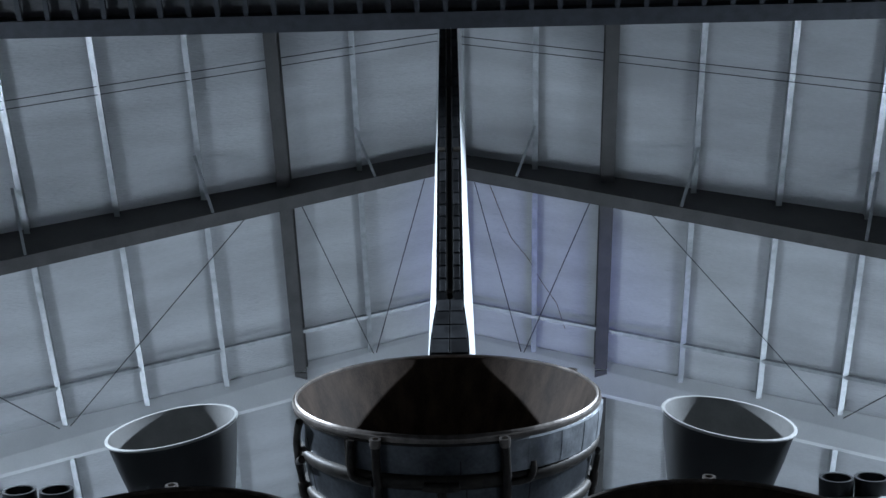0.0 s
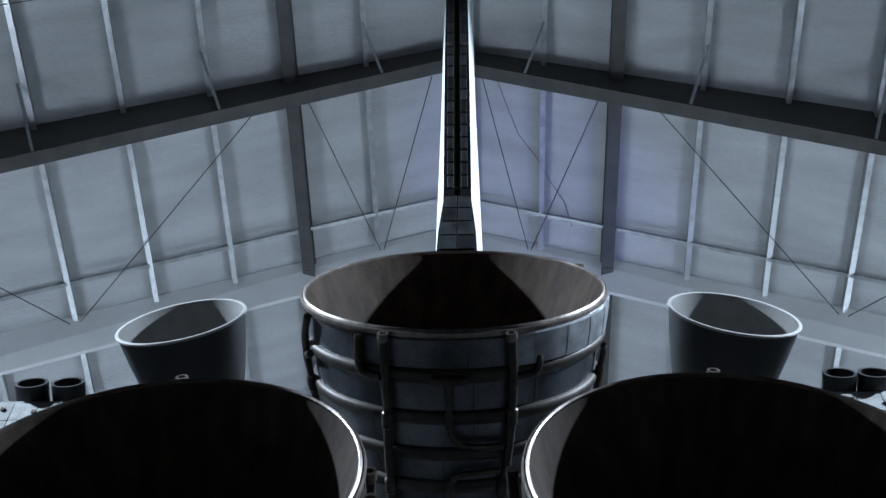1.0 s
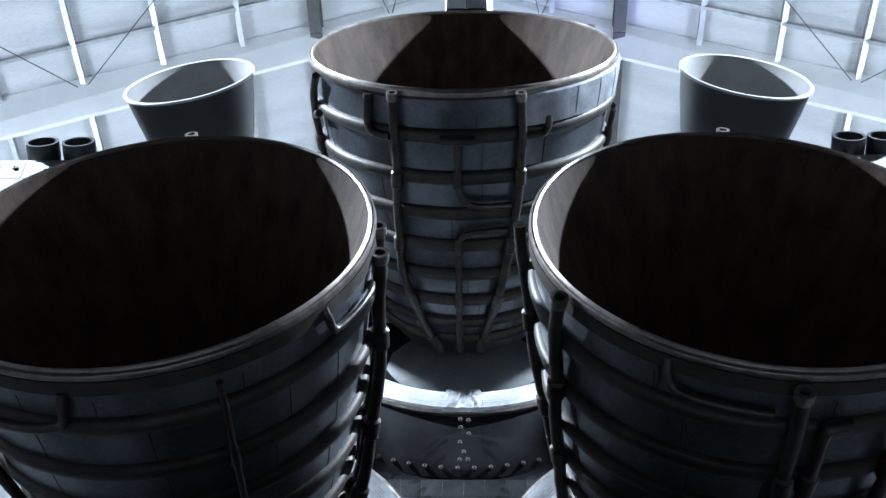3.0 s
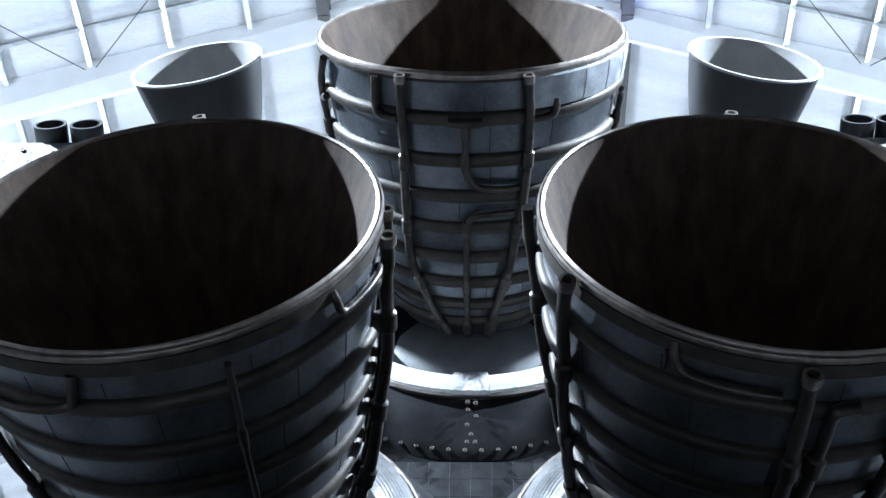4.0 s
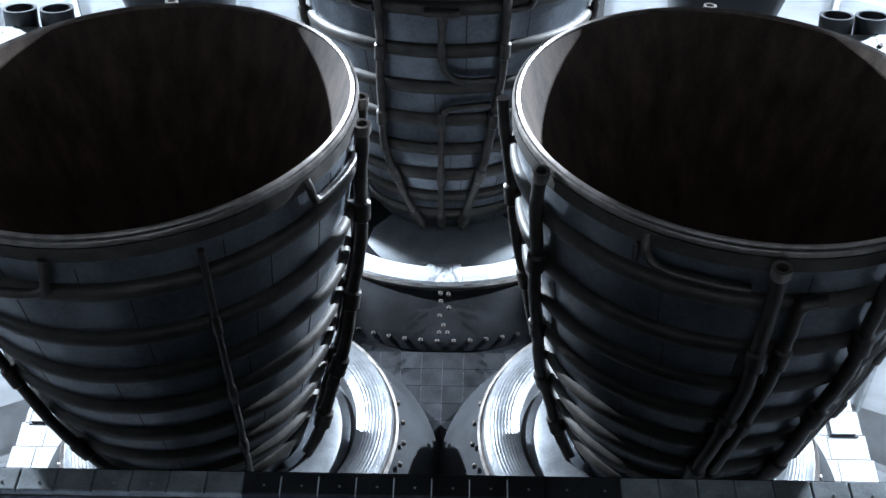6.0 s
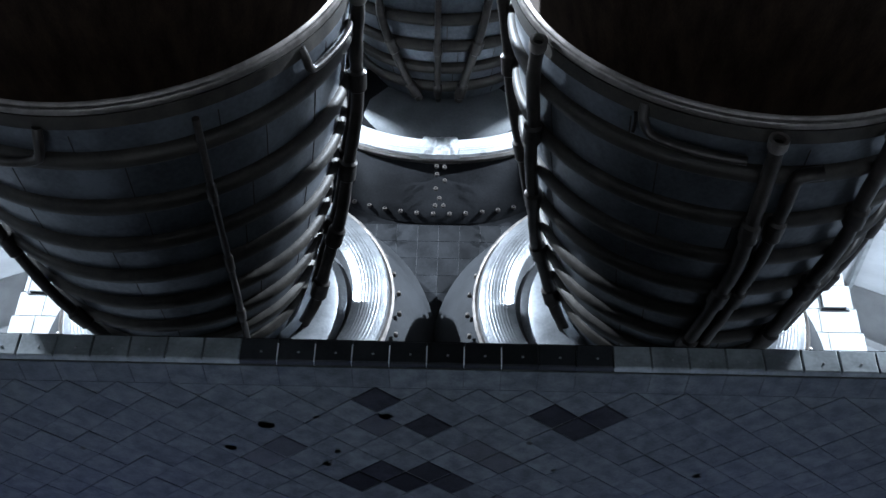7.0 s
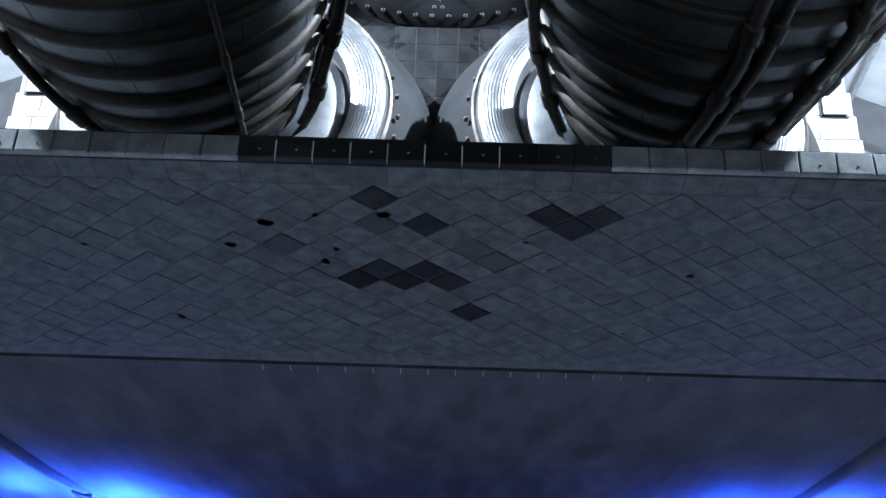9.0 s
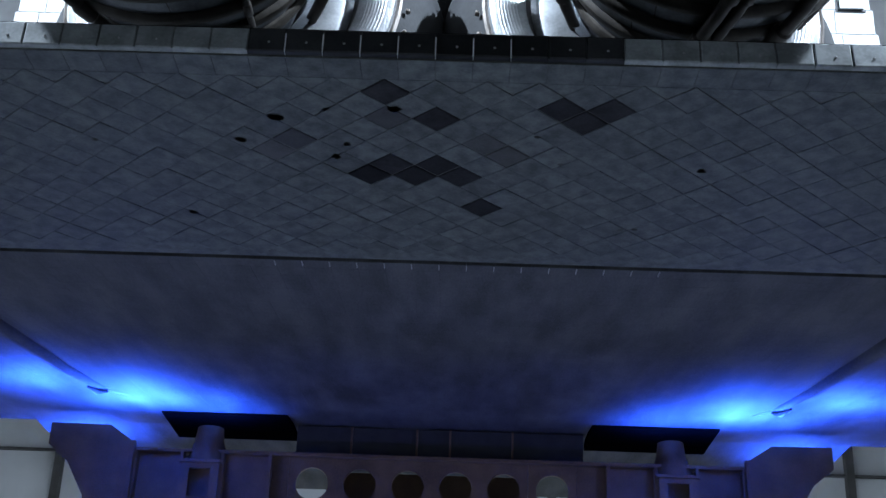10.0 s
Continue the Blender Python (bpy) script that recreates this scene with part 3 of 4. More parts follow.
def shield(at, big, small, skirt, dome=M_DOME, quilt=M_QUILT, rise=0.0):
    ob = new("engine_shield")
    ob.parent, ob.matrix_basis = orbiter, at
    tagged(ob, "round engine shield with a bright quilted collar")
    w = big - small
    prof = [(small, 0.10), (small + 0.006, 0.02)]
    for k in range(25):
        v = k / 24
        prof.append((small + 0.012 + (w - 0.03) * v, 0.015 - 0.06 * math.sin(math.pi * (0.15 + 0.75 * v)) + (0.0035 if k % 2 else 0.0)))
    part("collar", lathe(prof + [(big, 0.06), (big - 0.01, 0.16)], 112), quilt, ob, "bright quilted silver collar", True)
    part("edge_bead", lathe([(big - 0.02, 0.02), (big + 0.005, 0.01), (big + 0.02, 0.03), (big + 0.01, 0.06)], 96, closed=True), M_RIM, ob, "thin bright bead", True)
    part("gap", lathe([(small + 0.005, 0.11), (small - 0.06, 0.12)], 96), M_CABLE, ob, "black seal gap", True)
    part("dome", lathe([(small - 0.03, 0.06), (small - 0.10, -rise * 0.3), (small - 0.24, -0.03 - rise * 0.7), (0.58, -0.06 - rise), (0.50, -0.04 - rise), (0.40, 0.1 - rise)], 96), dome, ob, "smooth grey metal dome" if dome is M_DOME else "grey fabric dome", True)
    part("skirt", lathe([(big - 0.01, 0.12), (big + skirt * 0.33, 0.12 + skirt * 0.5), (big + skirt * 0.87, 0.12 + skirt * 1.2), (big + skirt, 0.12 + skirt * 1.9)], 96), M_SKIRT, ob, "grey flared skirt", True)
    bolt = None
    for k in range(40):
        a = radians(k * 9)
        p = Matrix.Translation(((big + 0.045) * math.cos(a), (big + 0.045) * math.sin(a), 0.14))
        if bolt is None:
            bolt = part("bolt", lathe([(0.0, -0.012), (0.013, -0.008), (0.016, 0.02)], 8), M_RIM, ob, "", False, p)
        else:
            share("bolt", bolt.data, ob, p)
    return ob


shield(aim(-1.33, 2.35, 6.22, 6, -2), 1.06, 0.80, 0.3)
shield(aim(1.33, 2.35, 6.22, 6, 2), 1.06, 0.80, 0.3)
upper_shield = shield(aim(0.0, 3.28, 9.12, 18.5, 0), 1.255, 1.02, 0.1, M_UDOME, M_COLLAR, 0.06)

lap = lathe([(1.015 + 0.245 * k / 9, 0.012 - 0.064 * math.sin(math.pi * (0.15 + 0.75 * k / 9))) for k in range(10)] + [(1.27, 0.05)], 26, 83.5, 97.5)
for v in lap.verts:
    v.co.z -= 0.006 + 0.014 * abs(noise.noise(v.co * 19))
part("collar_lap", lap, M_COLLAR, upper_shield, "crumpled white lap of the collar")

# Fin, rudder and chute housing.
def fin_line(z):
    return 1.9 - 0.4 * (z - 11.8)


FIN = [(11.2, 0.250, 0.135), (12.5, 0.243, 0.135), (14.3, 0.192, 0.128), (16.4, 0.157, 0.102), (18.6, 0.13, 0.09)]
fin = new("tail_fin")
fin.parent = orbiter
tagged(fin, "tall tail fin with white sides and dark trailing edge")
for sx in (-1, 1):
    for name, material, label, shape in (
            ("rudder_panel", M_WHITEP, "white rudder panel", lambda y, o, d: ((0.02, y + 0.10), (0.025, y), (d, y), (o, y + 0.8), (o * 0.9, y + 2.6), (0.02, y + 2.6))),
            ("trailing_edge", M_BLACKP, "black tiled trailing edge", lambda y, o, d: ((0.035, y - 0.004), (d, y - 0.004), (d, y - 0.03), (0.035, y - 0.03)))):
        bm = bmesh.new()
        rows = [[bm.verts.new((sx * v, yy, z)) for v, yy in shape(fin_line(z), o, d)] for z, o, d in FIN]
        for p, q in zip(rows, rows[1:]):
            for i in range(len(p)):
                j = (i + 1) % len(p)
                bm.faces.new((p[i], p[j], q[j], q[i]))
        bm.faces.new(rows[0])
        bm.faces.new(rows[-1][::-1])
        part(name, bm, material, fin, label)
    # cap where the lower and upper rudder meet
    y = fin_line(14.35)
    part("hinge_cap", box(sx * 0.045, y - 0.06, 14.32, sx * 0.118, y - 0.031, 14.40), M_RING, fin, "small metal hinge cap")
    # tile steps on the trailing edge
    first = None
    for k in range(26):
        z = 12.55 + k * 0.153
        y = fin_line(z)
        m = Matrix.Translation((sx * 0.068, y - 0.031, z)) @ Matrix.Rotation(math.atan(-0.4), 4, "X").inverted()
        if first is None:
            first = part("edge_tile", box(-0.032, -0.012, 0.004, 0.032, 0.0, 0.148, None, 0.004), M_BLACK, fin, "", False, m)
        else:
            share("edge_tile", first.data, fin, m)
y0, y1 = fin_line(11.2) + 0.06, fin_line(18.6) + 0.06
part("rudder_gap", prism([(y0, 11.2), (y1, 18.6), (y1 + 0.03, 18.6), (y0 + 0.03, 11.2)], 0, -0.03, 0.03), M_CABLE, fin)
housing = part("chute_housing", prism([(-0.19, 11.2), (0.19, 11.2), (0.176, 11.8), (0.15, 12.2), (0.118, 12.62), (0.06, 12.70), (-0.06, 12.70), (-0.118, 12.62), (-0.15, 12.2), (-0.176, 11.8)], 1, 1.62, 1.85), M_BLACKP, fin, "black tiled chute housing")
for sx in (-1, 1):
    for z in (11.5, 11.75, 12.0, 12.25):
        w = 0.168 - max(0, z - 11.6) * 0.07
        part("housing_tile", box(min(0.006 * sx, w * sx), 1.606, z, max(0.006 * sx, w * sx), 1.618, z + 0.235, None, 0.004), M_BLACK, fin)
part("housing_ring", lathe([(0.030, 0.0), (0.030, 0.02), (0.018, 0.02), (0.018, 0.0)], 16, closed=True), M_RIM, fin, "small bare metal ring", True, Matrix.Translation((0, 1.60, 12.6)) @ Matrix.Rotation(radians(90), 4, "X"))

# Pods with small thrusters.
for sx in (-1, 1):
    pod = new("tail_pod")
    pod.parent = orbiter
    tagged(pod, "white tiled tail pod")
    part("pod_body", prism([(sx * 1.35, 8.4), (sx * 3.0, 8.2), (sx * 3.1, 9.2), (sx * 2.6, 9.7), (sx * 1.7, 9.6)], 1, 3.0, 9.0), M_WHITEP, pod, "", False)
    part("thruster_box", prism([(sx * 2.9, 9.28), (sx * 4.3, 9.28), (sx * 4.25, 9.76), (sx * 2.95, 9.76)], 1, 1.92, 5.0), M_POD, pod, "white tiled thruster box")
    for x in ((-3.48, -3.18) if sx < 0 else (3.09, 3.37)):
        ob = part("thruster", lathe([(0.135, 0.0), (0.128, 0.45), (0.10, 0.45), (0.112, 0.0)], 32, closed=True), M_OMS, pod, "short dark thruster tube", True, aim(x, 1.86, 9.93, 20, 0))

# Body flap: core, trailing edge tiles, a straight row, then diamond tiles.
flap = new("body_flap")
flap.parent = orbiter
tagged(flap, "body flap with worn dark grey diamond tiles")
part("flap_core", prism([(0.030, 4.3038), (0.030, 4.400), (2.03, 4.75), (2.03, 4.2928)], 0, -3.05, 3.05), M_FLAPS, flap, "dark flap core")
part("flap_top", prism([(0.012, 4.424), (2.03, 4.765), (2.03, 4.752), (0.03, 4.402)], 0, -3.05, 3.05), M_BLACKP, flap, "black upper flap skin")
T = 0.1524


def tile_mesh(name, w, d, h, material, bev=0.006):
    """A tile that hangs down from z = 0, with a chamfered lower edge."""
    bm = bmesh.new()
    a, b = [], []
    c = [bm.verts.new((sx * w / 2, sy * d / 2, 0)) for sx, sy in ((-1, -1), (1, -1), (1, 1), (-1, 1))]
    a = [bm.verts.new((sx * w / 2, sy * d / 2, -h + bev)) for sx, sy in ((-1, -1), (1, -1), (1, 1), (-1, 1))]
    b = [bm.verts.new((sx * (w / 2 - bev), sy * (d / 2 - bev), -h)) for sx, sy in ((-1, -1), (1, -1), (1, 1), (-1, 1))]
    for p, q in ((c, a), (a, b)):
        for i in range(4):
            bm.faces.new((p[i], p[(i + 1) % 4], q[(i + 1) % 4], q[i]))
    bm.faces.new(b)
    bmesh.ops.recalc_face_normals(bm, faces=bm.faces)
    me = bpy.data.meshes.new(name)
    bm.to_mesh(me)
    bm.free()
    me.materials.append(material)
    return me


edge_grey = tile_mesh("edge_tile", T - 0.002, 0.112, 0.03, M_EDGE)
edge_black = tile_mesh("edge_tile", T - 0.002, 0.112, 0.03, M_BLACK)
row_tile = tile_mesh("row_tile", T - 0.002, T - 0.002, 0.022, M_FLAP, 0.0015)
diamond = tile_mesh("diamond_tile", T - 0.0012, T - 0.0012, 0.022, M_FLAP, 0.0012)
diamonds = [diamond, tile_mesh("diamond_tile", T - 0.003, T - 0.002, 0.022, M_FLAP, 0.002), tile_mesh("diamond_tile", T - 0.0006, T - 0.0008, 0.0225, M_FLAP, 0.001)]
diamond_new = tile_mesh("diamond_tile", T - 0.004, T - 0.004, 0.024, M_FLAPD, 0.005)
diamond_mid = tile_mesh("diamond_tile", T - 0.004, T - 0.004, 0.022, M_FLAPM, 0.005)
filler = tile_mesh("gap_filler", 0.005, 0.085, 0.033, M_CLAD, 0.001)
dull_filler = tile_mesh("gap_filler", 0.005, 0.07, 0.033, M_GREY, 0.001)
plug = None
STAND = Matrix.Rotation(radians(-90), 4, "X")
for k in range(-20, 20):
    x = 0.049 + T * (k + 0.5)
    dark = -0.64 < x < 0.75
    share("edge_tile", edge_black if dark else edge_grey, flap, Matrix.Translation((x, 0.030, 4.362)) @ Matrix.Rotation(radians(-5), 4, "X") @ STAND)
    share("row_tile", row_tile, flap, Matrix.Translation((x, 0.030 + T / 2, 4.323)))
    if -0.6 < x < 0.5:
        share("gap_filler", filler, flap, Matrix.Translation((x - T / 2, 0.031, 4.352)) @ STAND)
    m = Matrix.Translation((x + 0.01, -0.001, 4.352)) @ Matrix.Rotation(radians(90), 4, "X")
    if plug is None:
        plug = part("tile_plug", lathe([(0.0, 0.003), (0.005, 0.002), (0.006, 0.0)], 8), M_GREY, flap, "", False, m)
    else:
        share("tile_plug", plug.data, flap, m)
D = T * math.sqrt(2) / 2
NEW = [(-0.226, 0.289), (0.05, 0.481), (0.614, 0.35), (0.705, 0.467), (0.79, 0.35), (-0.287, 1.03), (-0.17, 0.941), (-0.03, 1.013), (0.078, 0.936), (0.16, 1.031), (0.251, 1.397)]
MID = [(0.324, 0.763), (-0.66, 0.759), (-1.66, 1.03), (-0.19, 0.45)]
rest = bmesh.new()
turn = Matrix.Rotation(radians(45), 4, "Z")
for i in range(-30, 31):
    for j in range(-2, 20):
        if (i + j) % 2 == 0:
            continue
        x, y = 0.05 + i * D, 0.495 + (j - 3) * D
        if y < 0.19 + D * 0.55 or y > 2.03 - D * 0.6 or abs(x) > 3.05 - D:
            continue
        z = 4.3225 - 0.0055 * y
        near = min((math.hypot(x - p, y - q), 0) for p, q in NEW)[0]
        mid = min((math.hypot(x - p, y - q), 0) for p, q in MID)[0]
        tip = Matrix.Rotation(random.uniform(-0.008, 0.008), 4, "X") @ Matrix.Rotation(random.uniform(-0.008, 0.008), 4, "Y")
        m = Matrix.Translation((x, y, z + random.uniform(-0.0015, 0.0015))) @ turn @ tip
        if abs(x) < 1.95:
            share("diamond_tile", diamond_new if near < 0.085 else diamond_mid if mid < 0.09 else random.choice(diamonds), flap, m)
        else:
            tmp = bmesh.new()
            tmp.from_mesh(diamond)
            tmp.transform(m)
            me = bpy.data.meshes.new("tmp")
            tmp.to_mesh(me)
            tmp.free()
            rest.from_mesh(me)
            bpy.data.meshes.remove(me)
tagged(part("outer_tiles", rest, M_FLAP, flap, "worn dark grey diamond tiles"), kind="stuff")
# edge fillers fore and aft of the diamonds
part("aft_strip", box(-3.05, 0.184, 4.3015, 3.05, 0.262, 4.321), M_FLAP, flap, "narrow cut tile strip")
part("fore_strip", box(-3.05, 1.80, 4.2925, 3.05, 2.04, 4.311), M_FLAP, flap, "narrow cut tile strip")
# chips and patches on worn tiles
for x, y, r in ((-0.842, 0.722, 0.030), (-0.657, 0.513, 0.035), (-1.52, 0.76, 0.018), (-0.42, 0.86, 0.025), (-0.36, 0.74, 0.02), (-0.13, 0.41, 0.03), (-0.43, 0.43, 0.018), (0.5, 0.62, 0.02), (-1.2, 1.5, 0.022), (1.28, 0.9, 0.022), (1.05, 1.55, 0.02), (0.98, 1.56, 0.016), (0.62, 0.87, 0.018)):
    bm = bmesh.new()
    vs = [bm.verts.new((x + r * random.uniform(0.6, 1.3) * math.cos(a * 0.7), y + 0.8 * r * random.uniform(0.6, 1.3) * math.sin(a * 0.7), 4.2965 - 0.0055 * y)) for a in range(9)]
    bm.faces.new(vs)
    bmesh.ops.solidify(bm, geom=bm.faces[:], thickness=0.004)
    part("chip", bm, M_FLAPM, flap)

# Belly: skin and rows of small tiles.
belly = part("belly", prism([(2.10, 4.335), (2.10, 4.9), (8.6, 7.2), (8.75, 5.7), (8.45, 5.2), (8.0, 5.02)], 0, -5.2, 5.2), M_BELLY, orbiter, "dark tiled belly")
verts, faces = [], []
for i in range(-32, 32):
    for j in range(38):
        x0, y0 = 0.049 + i * T, 2.10 + j * T
        g = 0.0003
        z0, z1 = 4.30 + 0.119 * (y0 - 2.1), 4.30 + 0.119 * (y0 + T - 2.1)
        dz = random.uniform(-0.0002, 0.0002)
        n = len(verts)
        for x, y, z in ((x0 + g, y0 + g, z0), (x0 + T - g, y0 + g, z0), (x0 + T - g, y0 + T - g, z1), (x0 + g, y0 + T - g, z1)):
            verts.append((x, y, z + dz))
        for x, y, z in ((x0 + g, y0 + g, z0), (x0 + T - g, y0 + g, z0), (x0 + T - g, y0 + T - g, z1), (x0 + g, y0 + T - g, z1)):
            verts.append((x, y, z + 0.034))
        faces += [(n + 3, n + 2, n + 1, n), (n, n + 1, n + 5, n + 4), (n + 1, n + 2, n + 6, n + 5), (n + 2, n + 3, n + 7, n + 6), (n + 3, n, n + 4, n + 7)]
me = bpy.data.meshes.new("belly_tiles")
me.from_pydata(verts, [], faces)
me.materials.append(M_BELLY)
ob = new("belly_tiles", me)
ob.parent = orbiter
tagged(ob, "dark grey belly tiles in straight rows", kind="stuff")
for k in range(-6, 9):
    share("gap_filler", dull_filler, orbiter, Matrix.Translation((0.049 + k * T, 2.15, 4.331)))
for sx in (-1, 1):
    rail = [(3.06, 2.2), (3.02, 3.0), (3.0, 3.8), (2.96, 5.2), (2.88, 6.1), (2.70, 6.5)]
    part("fairing_rail", tube([(sx * x, y, 4.315 + 0.119 * (y - 2.1)) for x, y in rail], [0.075, 0.075, 0.07, 0.06, 0.045, 0.012], 12), M_BELLY, orbiter, "raised fairing rail on the belly", True)
    part("rail_fitting", tube([(sx * 2.93, 5.86, 4.71), (sx * 2.89, 6.02, 4.715), (sx * 2.84, 6.12, 4.75)], [0.012, 0.03, 0.012], 8), M_PIPE, orbiter, "small bright fitting", True)
    # Solid block with the cavity's shade in its colour; no recess is cut.
    part("door_cavity", box(min(sx * 1.42, sx * 2.6), 7.15, 4.885, max(sx * 1.42, sx * 2.6), 8.0, 4.96), M_CAVITY_SHADE, orbiter, "black block painted as the shade of an open door cavity")

part("fore_belly", prism([(8.02, 5.06), (10.6, 5.02), (11.8, 5.5), (12.0, 6.6), (8.8, 6.9), (8.75, 5.6), (8.46, 5.2)], 0, -4.1, 4.1), M_BELLY, orbiter, "dark tiled belly further forward")
# Support yoke under the belly.
yoke = thing("support_yoke", "brown steel support yoke with round holes under the belly", "support")
YY = 7.6


def holed(cx, cz, half, low, high, r, y0, y1, n=24):
    """A plate cell with a round hole through it."""
    bm = bmesh.new()
    rings = []
    corners = [math.atan2(v - cz, u) for u in (half, -half) for v in (low, high)]
    turns = sorted({round(a % (2 * math.pi), 6) for a in corners + [2 * math.pi * (k + 0.5) / n for k in range(n if n > 4 else 0)]} if n > 4 else {round(a % (2 * math.pi), 6) for a in corners})
    n = len(turns)
    for a in turns:
        c, q = math.cos(a), math.sin(a)
        t = min(half / abs(c) if abs(c) > 1e-6 else 1e9, ((high - cz) if q > 0 else (cz - low)) / abs(q) if abs(q) > 1e-6 else 1e9)
        rings.append([bm.verts.new(p) for p in ((cx + r * c, y0, cz + r * q), (cx + t * c, y0, cz + t * q), (cx + t * c, y1, cz + t * q), (cx + r * c, y1, cz + r * q))])
    for k in range(n):
        p, q = rings[k], rings[(k + 1) % n]
        for i in range(4):
            bm.faces.new((p[i], p[(i + 1) % 4], q[(i + 1) % 4], q[i]))
    return bm


HX = [-1.2, -0.745, -0.29, 0.165, 0.62, 1.08]
for k, x in enumerate(HX):
    part("holed_plate", holed(x, 4.37, 0.2275, 4.1, 4.615, 0.155, YY, YY + 0.04), M_YOKE, yoke)
part("web_plate", box(-1.4275, YY, 3.3, 1.3075, YY + 0.04, 4.099), M_YOKE, yoke)
part("top_flange", box(-2.9, YY - 0.08, 4.616, 2.9, YY + 0.25, 4.645), M_YOKE, yoke)
part("rear_web", box(-0.98, YY + 0.5, 3.3, 0.86, YY + 0.54, 4.61), M_YOKE, yoke)
part("cross_beam", box(-1.38, YY + 0.05, 4.66, 1.38, YY + 0.3, 4.94), M_LAMP, yoke, "dark cross beam")
for x in (-0.85, -0.22, 0.1, 0.7):
    part("beam_rib", box(x - 0.01, YY + 0.02, 4.66, x + 0.01, YY + 0.049, 4.94), M_YOKE, yoke)
for sx in (-1, 1):
    part("side_plate", box(min(sx * 1.31, sx * 2.05) if sx > 0 else -2.05, YY, 3.3, max(sx * 1.31, sx * 2.05) if sx > 0 else -1.43, YY + 0.04, 4.615), M_YOKE, yoke)
    part("side_plate", box(min(sx * 2.46, sx * 2.9), YY, 3.3, max(sx * 2.46, sx * 2.9), YY + 0.04, 4.615), M_YOKE, yoke)
    for x in (1.6, 2.05, 2.44, 2.88):
        part("rib", box(sx * x - 0.015, YY - 0.10, 3.3, sx * x + 0.015, YY - 0.001, 4.61), M_YOKE, yoke)
    part("tower_back", box(sx * 2.25 - 0.199, YY + 0.001, 3.3, sx * 2.25 + 0.189, YY + 0.04, 4.6), M_YOKE, yoke)
    bm = box(sx * 2.25 - 0.18, YY - 0.14, 3.8, sx * 2.25 - 0.10, YY - 0.11, 4.50)
    box(sx * 2.25 + 0.10, YY - 0.14, 3.8, sx * 2.25 + 0.18, YY - 0.11, 4.50, bm)
    box(sx * 2.25 - 0.10, YY - 0.14, 4.45, sx * 2.25 + 0.10, YY - 0.11, 4.50, bm)
    box(sx * 2.25 - 0.10, YY - 0.14, 3.8, sx * 2.25 + 0.10, YY - 0.11, 4.18, bm)
    part("tower", bm, M_YOKE, yoke)
    part("tower_top", box(sx * 2.25 - 0.2, YY - 0.16, 4.501, sx * 2.25 + 0.2, YY - 0.001, 4.53), M_YOKE, yoke)
    part("post", lathe([(0.02, 0.47), (0.11, 0.47), (0.12, 0.40), (0.14, 0.22), (0.19, 0.06), (0.2, 0.0), (0.02, 0.0)], 20), M_YOKE, yoke, "", True, Matrix.Translation((sx * 2.22, YY + 0.05, 4.53)))
    part("end_plate", prism([(sx * 2.9, 3.3), (sx * 2.9, 4.68), (sx * 3.15, 4.845), (sx * 3.72, 4.85), (sx * 3.72, 4.64), (sx * 3.52, 4.48), (sx * 3.33, 4.16), (sx * 3.2, 3.3)], 1, YY - 0.12, YY - 0.04), M_YOKE, yoke)
    part("end_rib", box(sx * 2.9 - 0.02, YY - 0.2, 3.3, sx * 2.9 + 0.02, YY - 0.121, 4.68), M_YOKE, yoke)
    part("leg", box(min(sx * 2.6, sx * 3.1), YY + 0.05, 0, max(sx * 2.6, sx * 3.1), YY + 0.5, 3.6), M_YOKE, yoke)
    part("foot", box(min(sx * 2.4, sx * 3.3), YY - 0.15, 0, max(sx * 2.4, sx * 3.3), YY + 0.7, 0.05), M_YOKE, yoke)

# Black tiles on the middle of the base plate, white ones on its flanks.
black_piece = tile_mesh("base_tile", T - 0.0012, T - 0.0012, 0.03, M_BLACK, 0.001)
FACE = Matrix.Rotation(radians(-90), 4, "X")
for i in range(-6, 6):
    for j in range(12):
        share("base_tile", black_piece, base, Matrix.Translation((T * (i + 0.5), PLATE_Y, 5.55 + T * (j + (0.5 if i % 2 else 0.5)))) @ FACE)
white_mesh = {}
for sx in (-1, 1):
    for row in range(9):
        z = 5.9 + row * 0.2
        edge = 3.02 - (z - 5.9) * 0.115
        x = 2.0
        while x < edge - 0.05:
            w = random.choice((0.16, 0.2, 0.24, 0.28))
            if x + w > edge - 0.08:
                w = round(edge - x, 2)
            key = w
            if key not in white_mesh:
                white_mesh[key] = tile_mesh("flank_tile", w - 0.003, 0.197, 0.035, M_WHITE, 0.003)
            share("flank_tile", white_mesh[key], base, Matrix.Translation((sx * (x + w / 2), PLATE_Y, z + 0.1)) @ FACE)
            x += w
    cx = sx * 2.80
    part("access_door", box(cx - 0.085, PLATE_Y - 0.05, 6.70, cx + 0.085, PLATE_Y - 0.036, 6.885, None, 0.004), M_WHITE, base, "small white access door")
    bm = box(cx - 0.10, PLATE_Y - 0.041, 6.685, cx + 0.10, PLATE_Y - 0.0365, 6.70)
    box(cx - 0.10, PLATE_Y - 0.041, 6.70, cx - 0.088, PLATE_Y - 0.0365, 6.895, bm)
    part("door_seal", bm, M_CABLE, base, "black door seal")
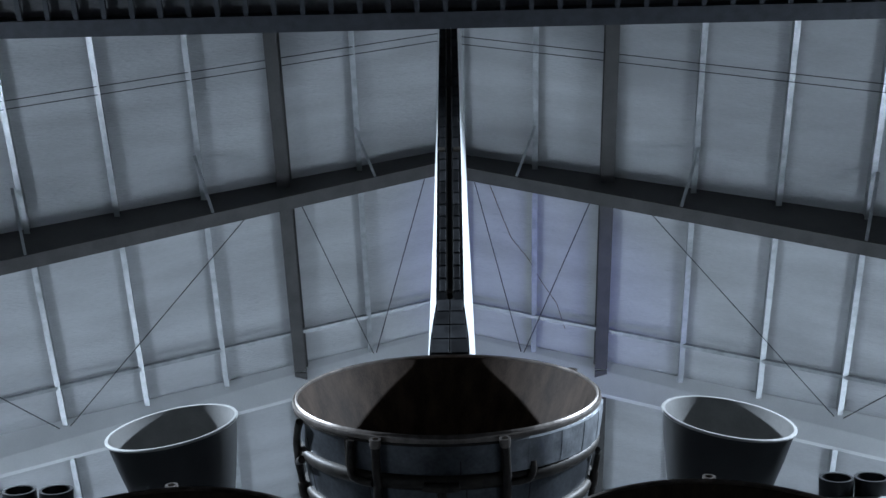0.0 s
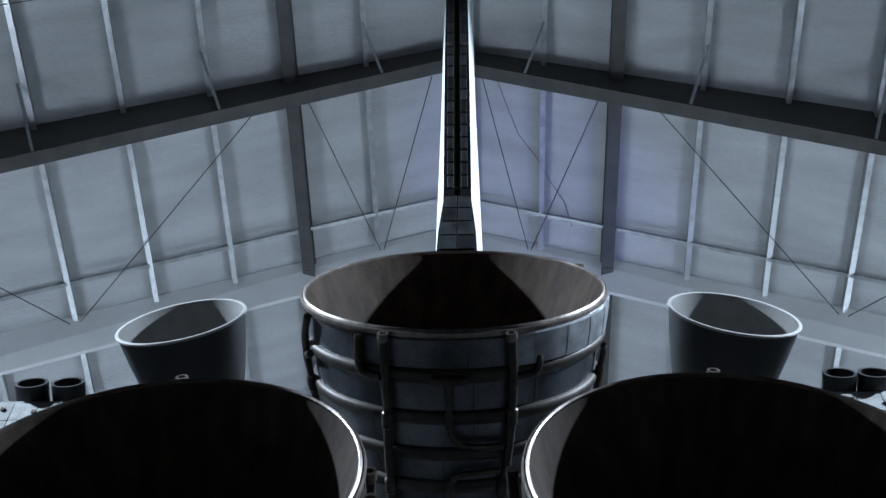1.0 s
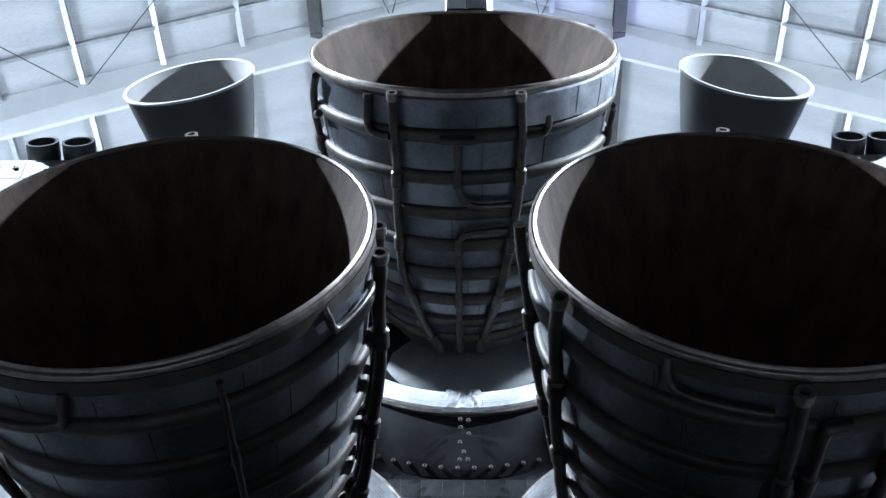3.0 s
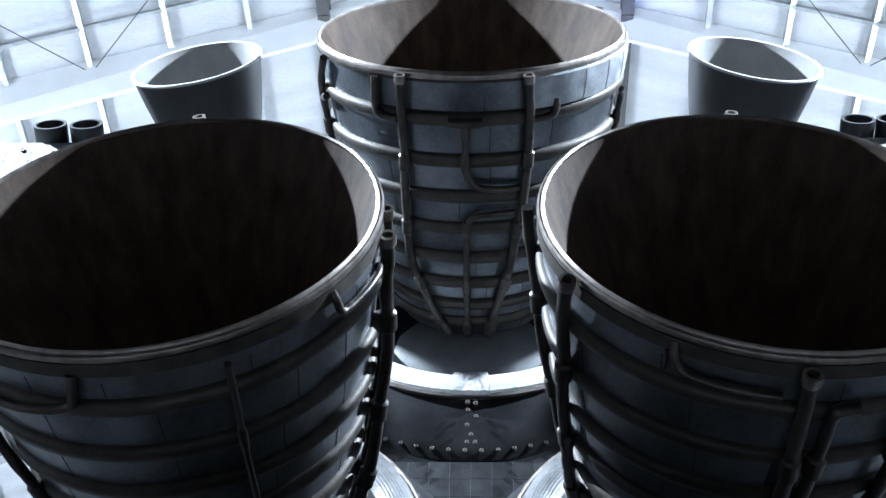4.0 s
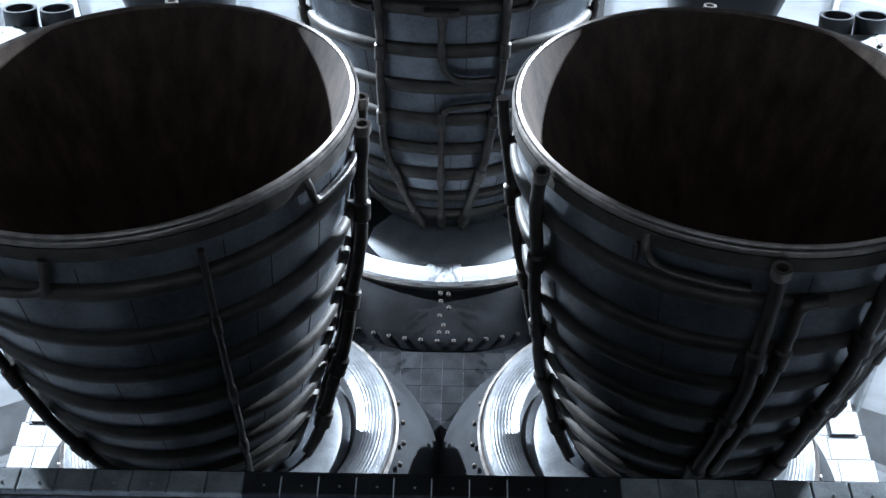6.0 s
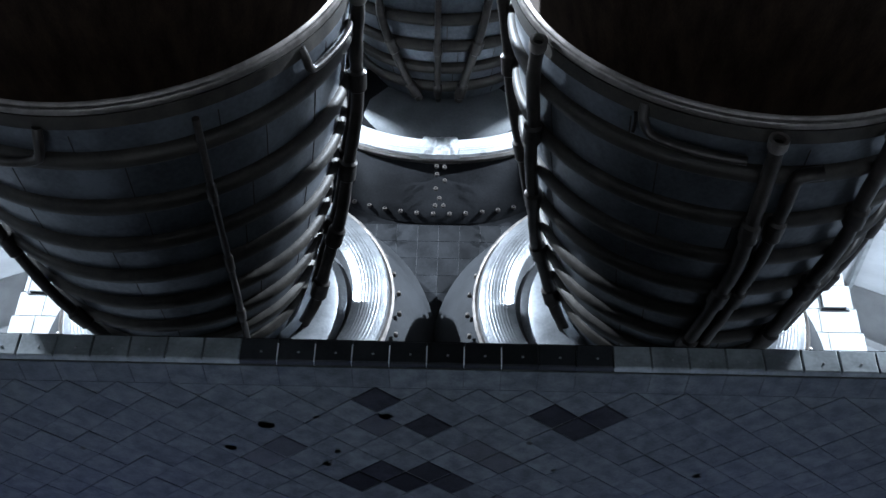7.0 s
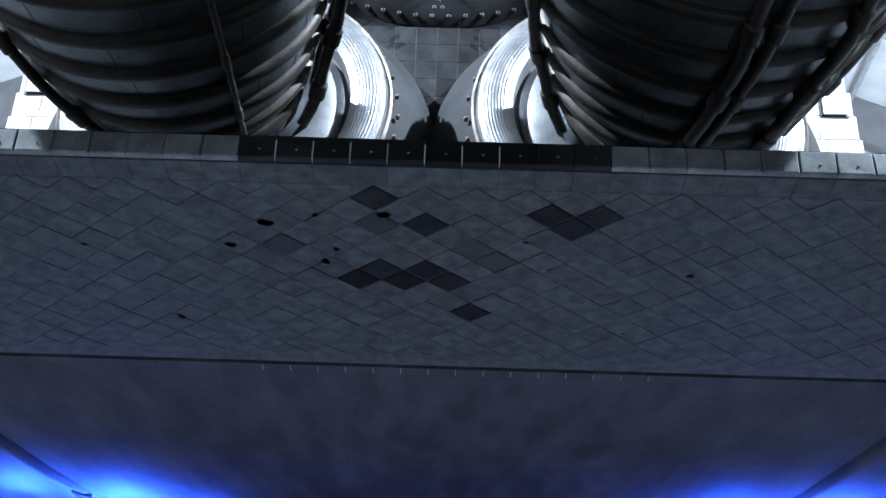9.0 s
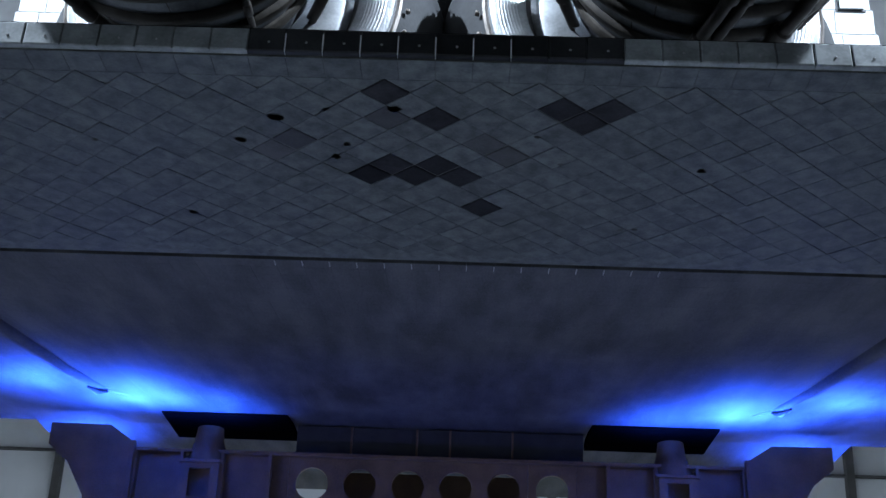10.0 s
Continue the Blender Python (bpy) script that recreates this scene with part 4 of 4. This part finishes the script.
part("bolted_panel", lathe([(1.23, -0.02), (1.34, 0.02), (1.62, 0.10), (1.72, 0.18), (1.70, 0.3)], 48, 55, 125), M_BLACKP, base, "black bolted panel under the upper engine", True, aim(0.0, 3.22, 9.12, 12, 0))
bolt = None
for rad, zz, step in ((1.66, 0.127, 4.2),):
    k = 0
    while 58 + k * step < 123:
        a = radians(58 + k * step)
        m = aim(0.0, 3.22, 9.12, 12, 0) @ Matrix.Translation((rad * math.cos(a), rad * math.sin(a), zz))
        if bolt is None:
            bolt = part("bolt", lathe([(0.008, -0.006), (0.016, -0.006), (0.018, 0.01)], 8), M_RIM, base, "", False, m)
        else:
            share("bolt", bolt.data, base, m)
        k += 1
for dx, z in ((-0.03, 7.46), (0.03, 7.46), (0.0, 7.53), (-0.03, 7.62), (0.035, 7.70), (-0.025, 7.76), (0.03, 7.83), (-0.03, 7.84)):
    share("bolt", bolt.data, base, Matrix.Translation((dx, PLATE_Y - 0.16, z)) @ FACE)
# a dangling dark cable on the roof blanket
path = [(0.53, 3.98), (0.71, 4.48), (0.88, 4.91), (1.16, 5.25), (1.38, 5.64), (1.61, 5.97), (1.75, 6.42)]
tagged(part("loose_cable", tube([(x, y, roof_z(x) - 0.02) for x, y in path], 0.006, 6), M_RUST), "loose brown cable along the roof blanket", "cable")

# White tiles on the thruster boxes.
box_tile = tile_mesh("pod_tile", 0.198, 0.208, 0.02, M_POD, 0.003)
for pod, sx in ((o, 1 if o.children[0].data.vertices[0].co.x > 0 else -1) for o in list(orbiter.children) if o.name.startswith("tail_pod")):
    for i in range(6):
        for j in range(2):
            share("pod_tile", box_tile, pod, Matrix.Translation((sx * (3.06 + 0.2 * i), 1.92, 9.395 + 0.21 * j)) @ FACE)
    bm = lathe([(0.012, -0.008), (0.02, -0.008), (0.024, 0.01)], 10)
    first = part("pod_bolt", bm, M_RIM, pod, "", False, Matrix.Translation((sx * 3.12, 1.895, 9.64)) @ FACE)
    for i in range(1, 5):
        share("pod_bolt", first.data, pod, Matrix.Translation((sx * (3.12 + 0.26 * i), 1.895, 9.64 - 0.04 * (i % 2))) @ FACE)
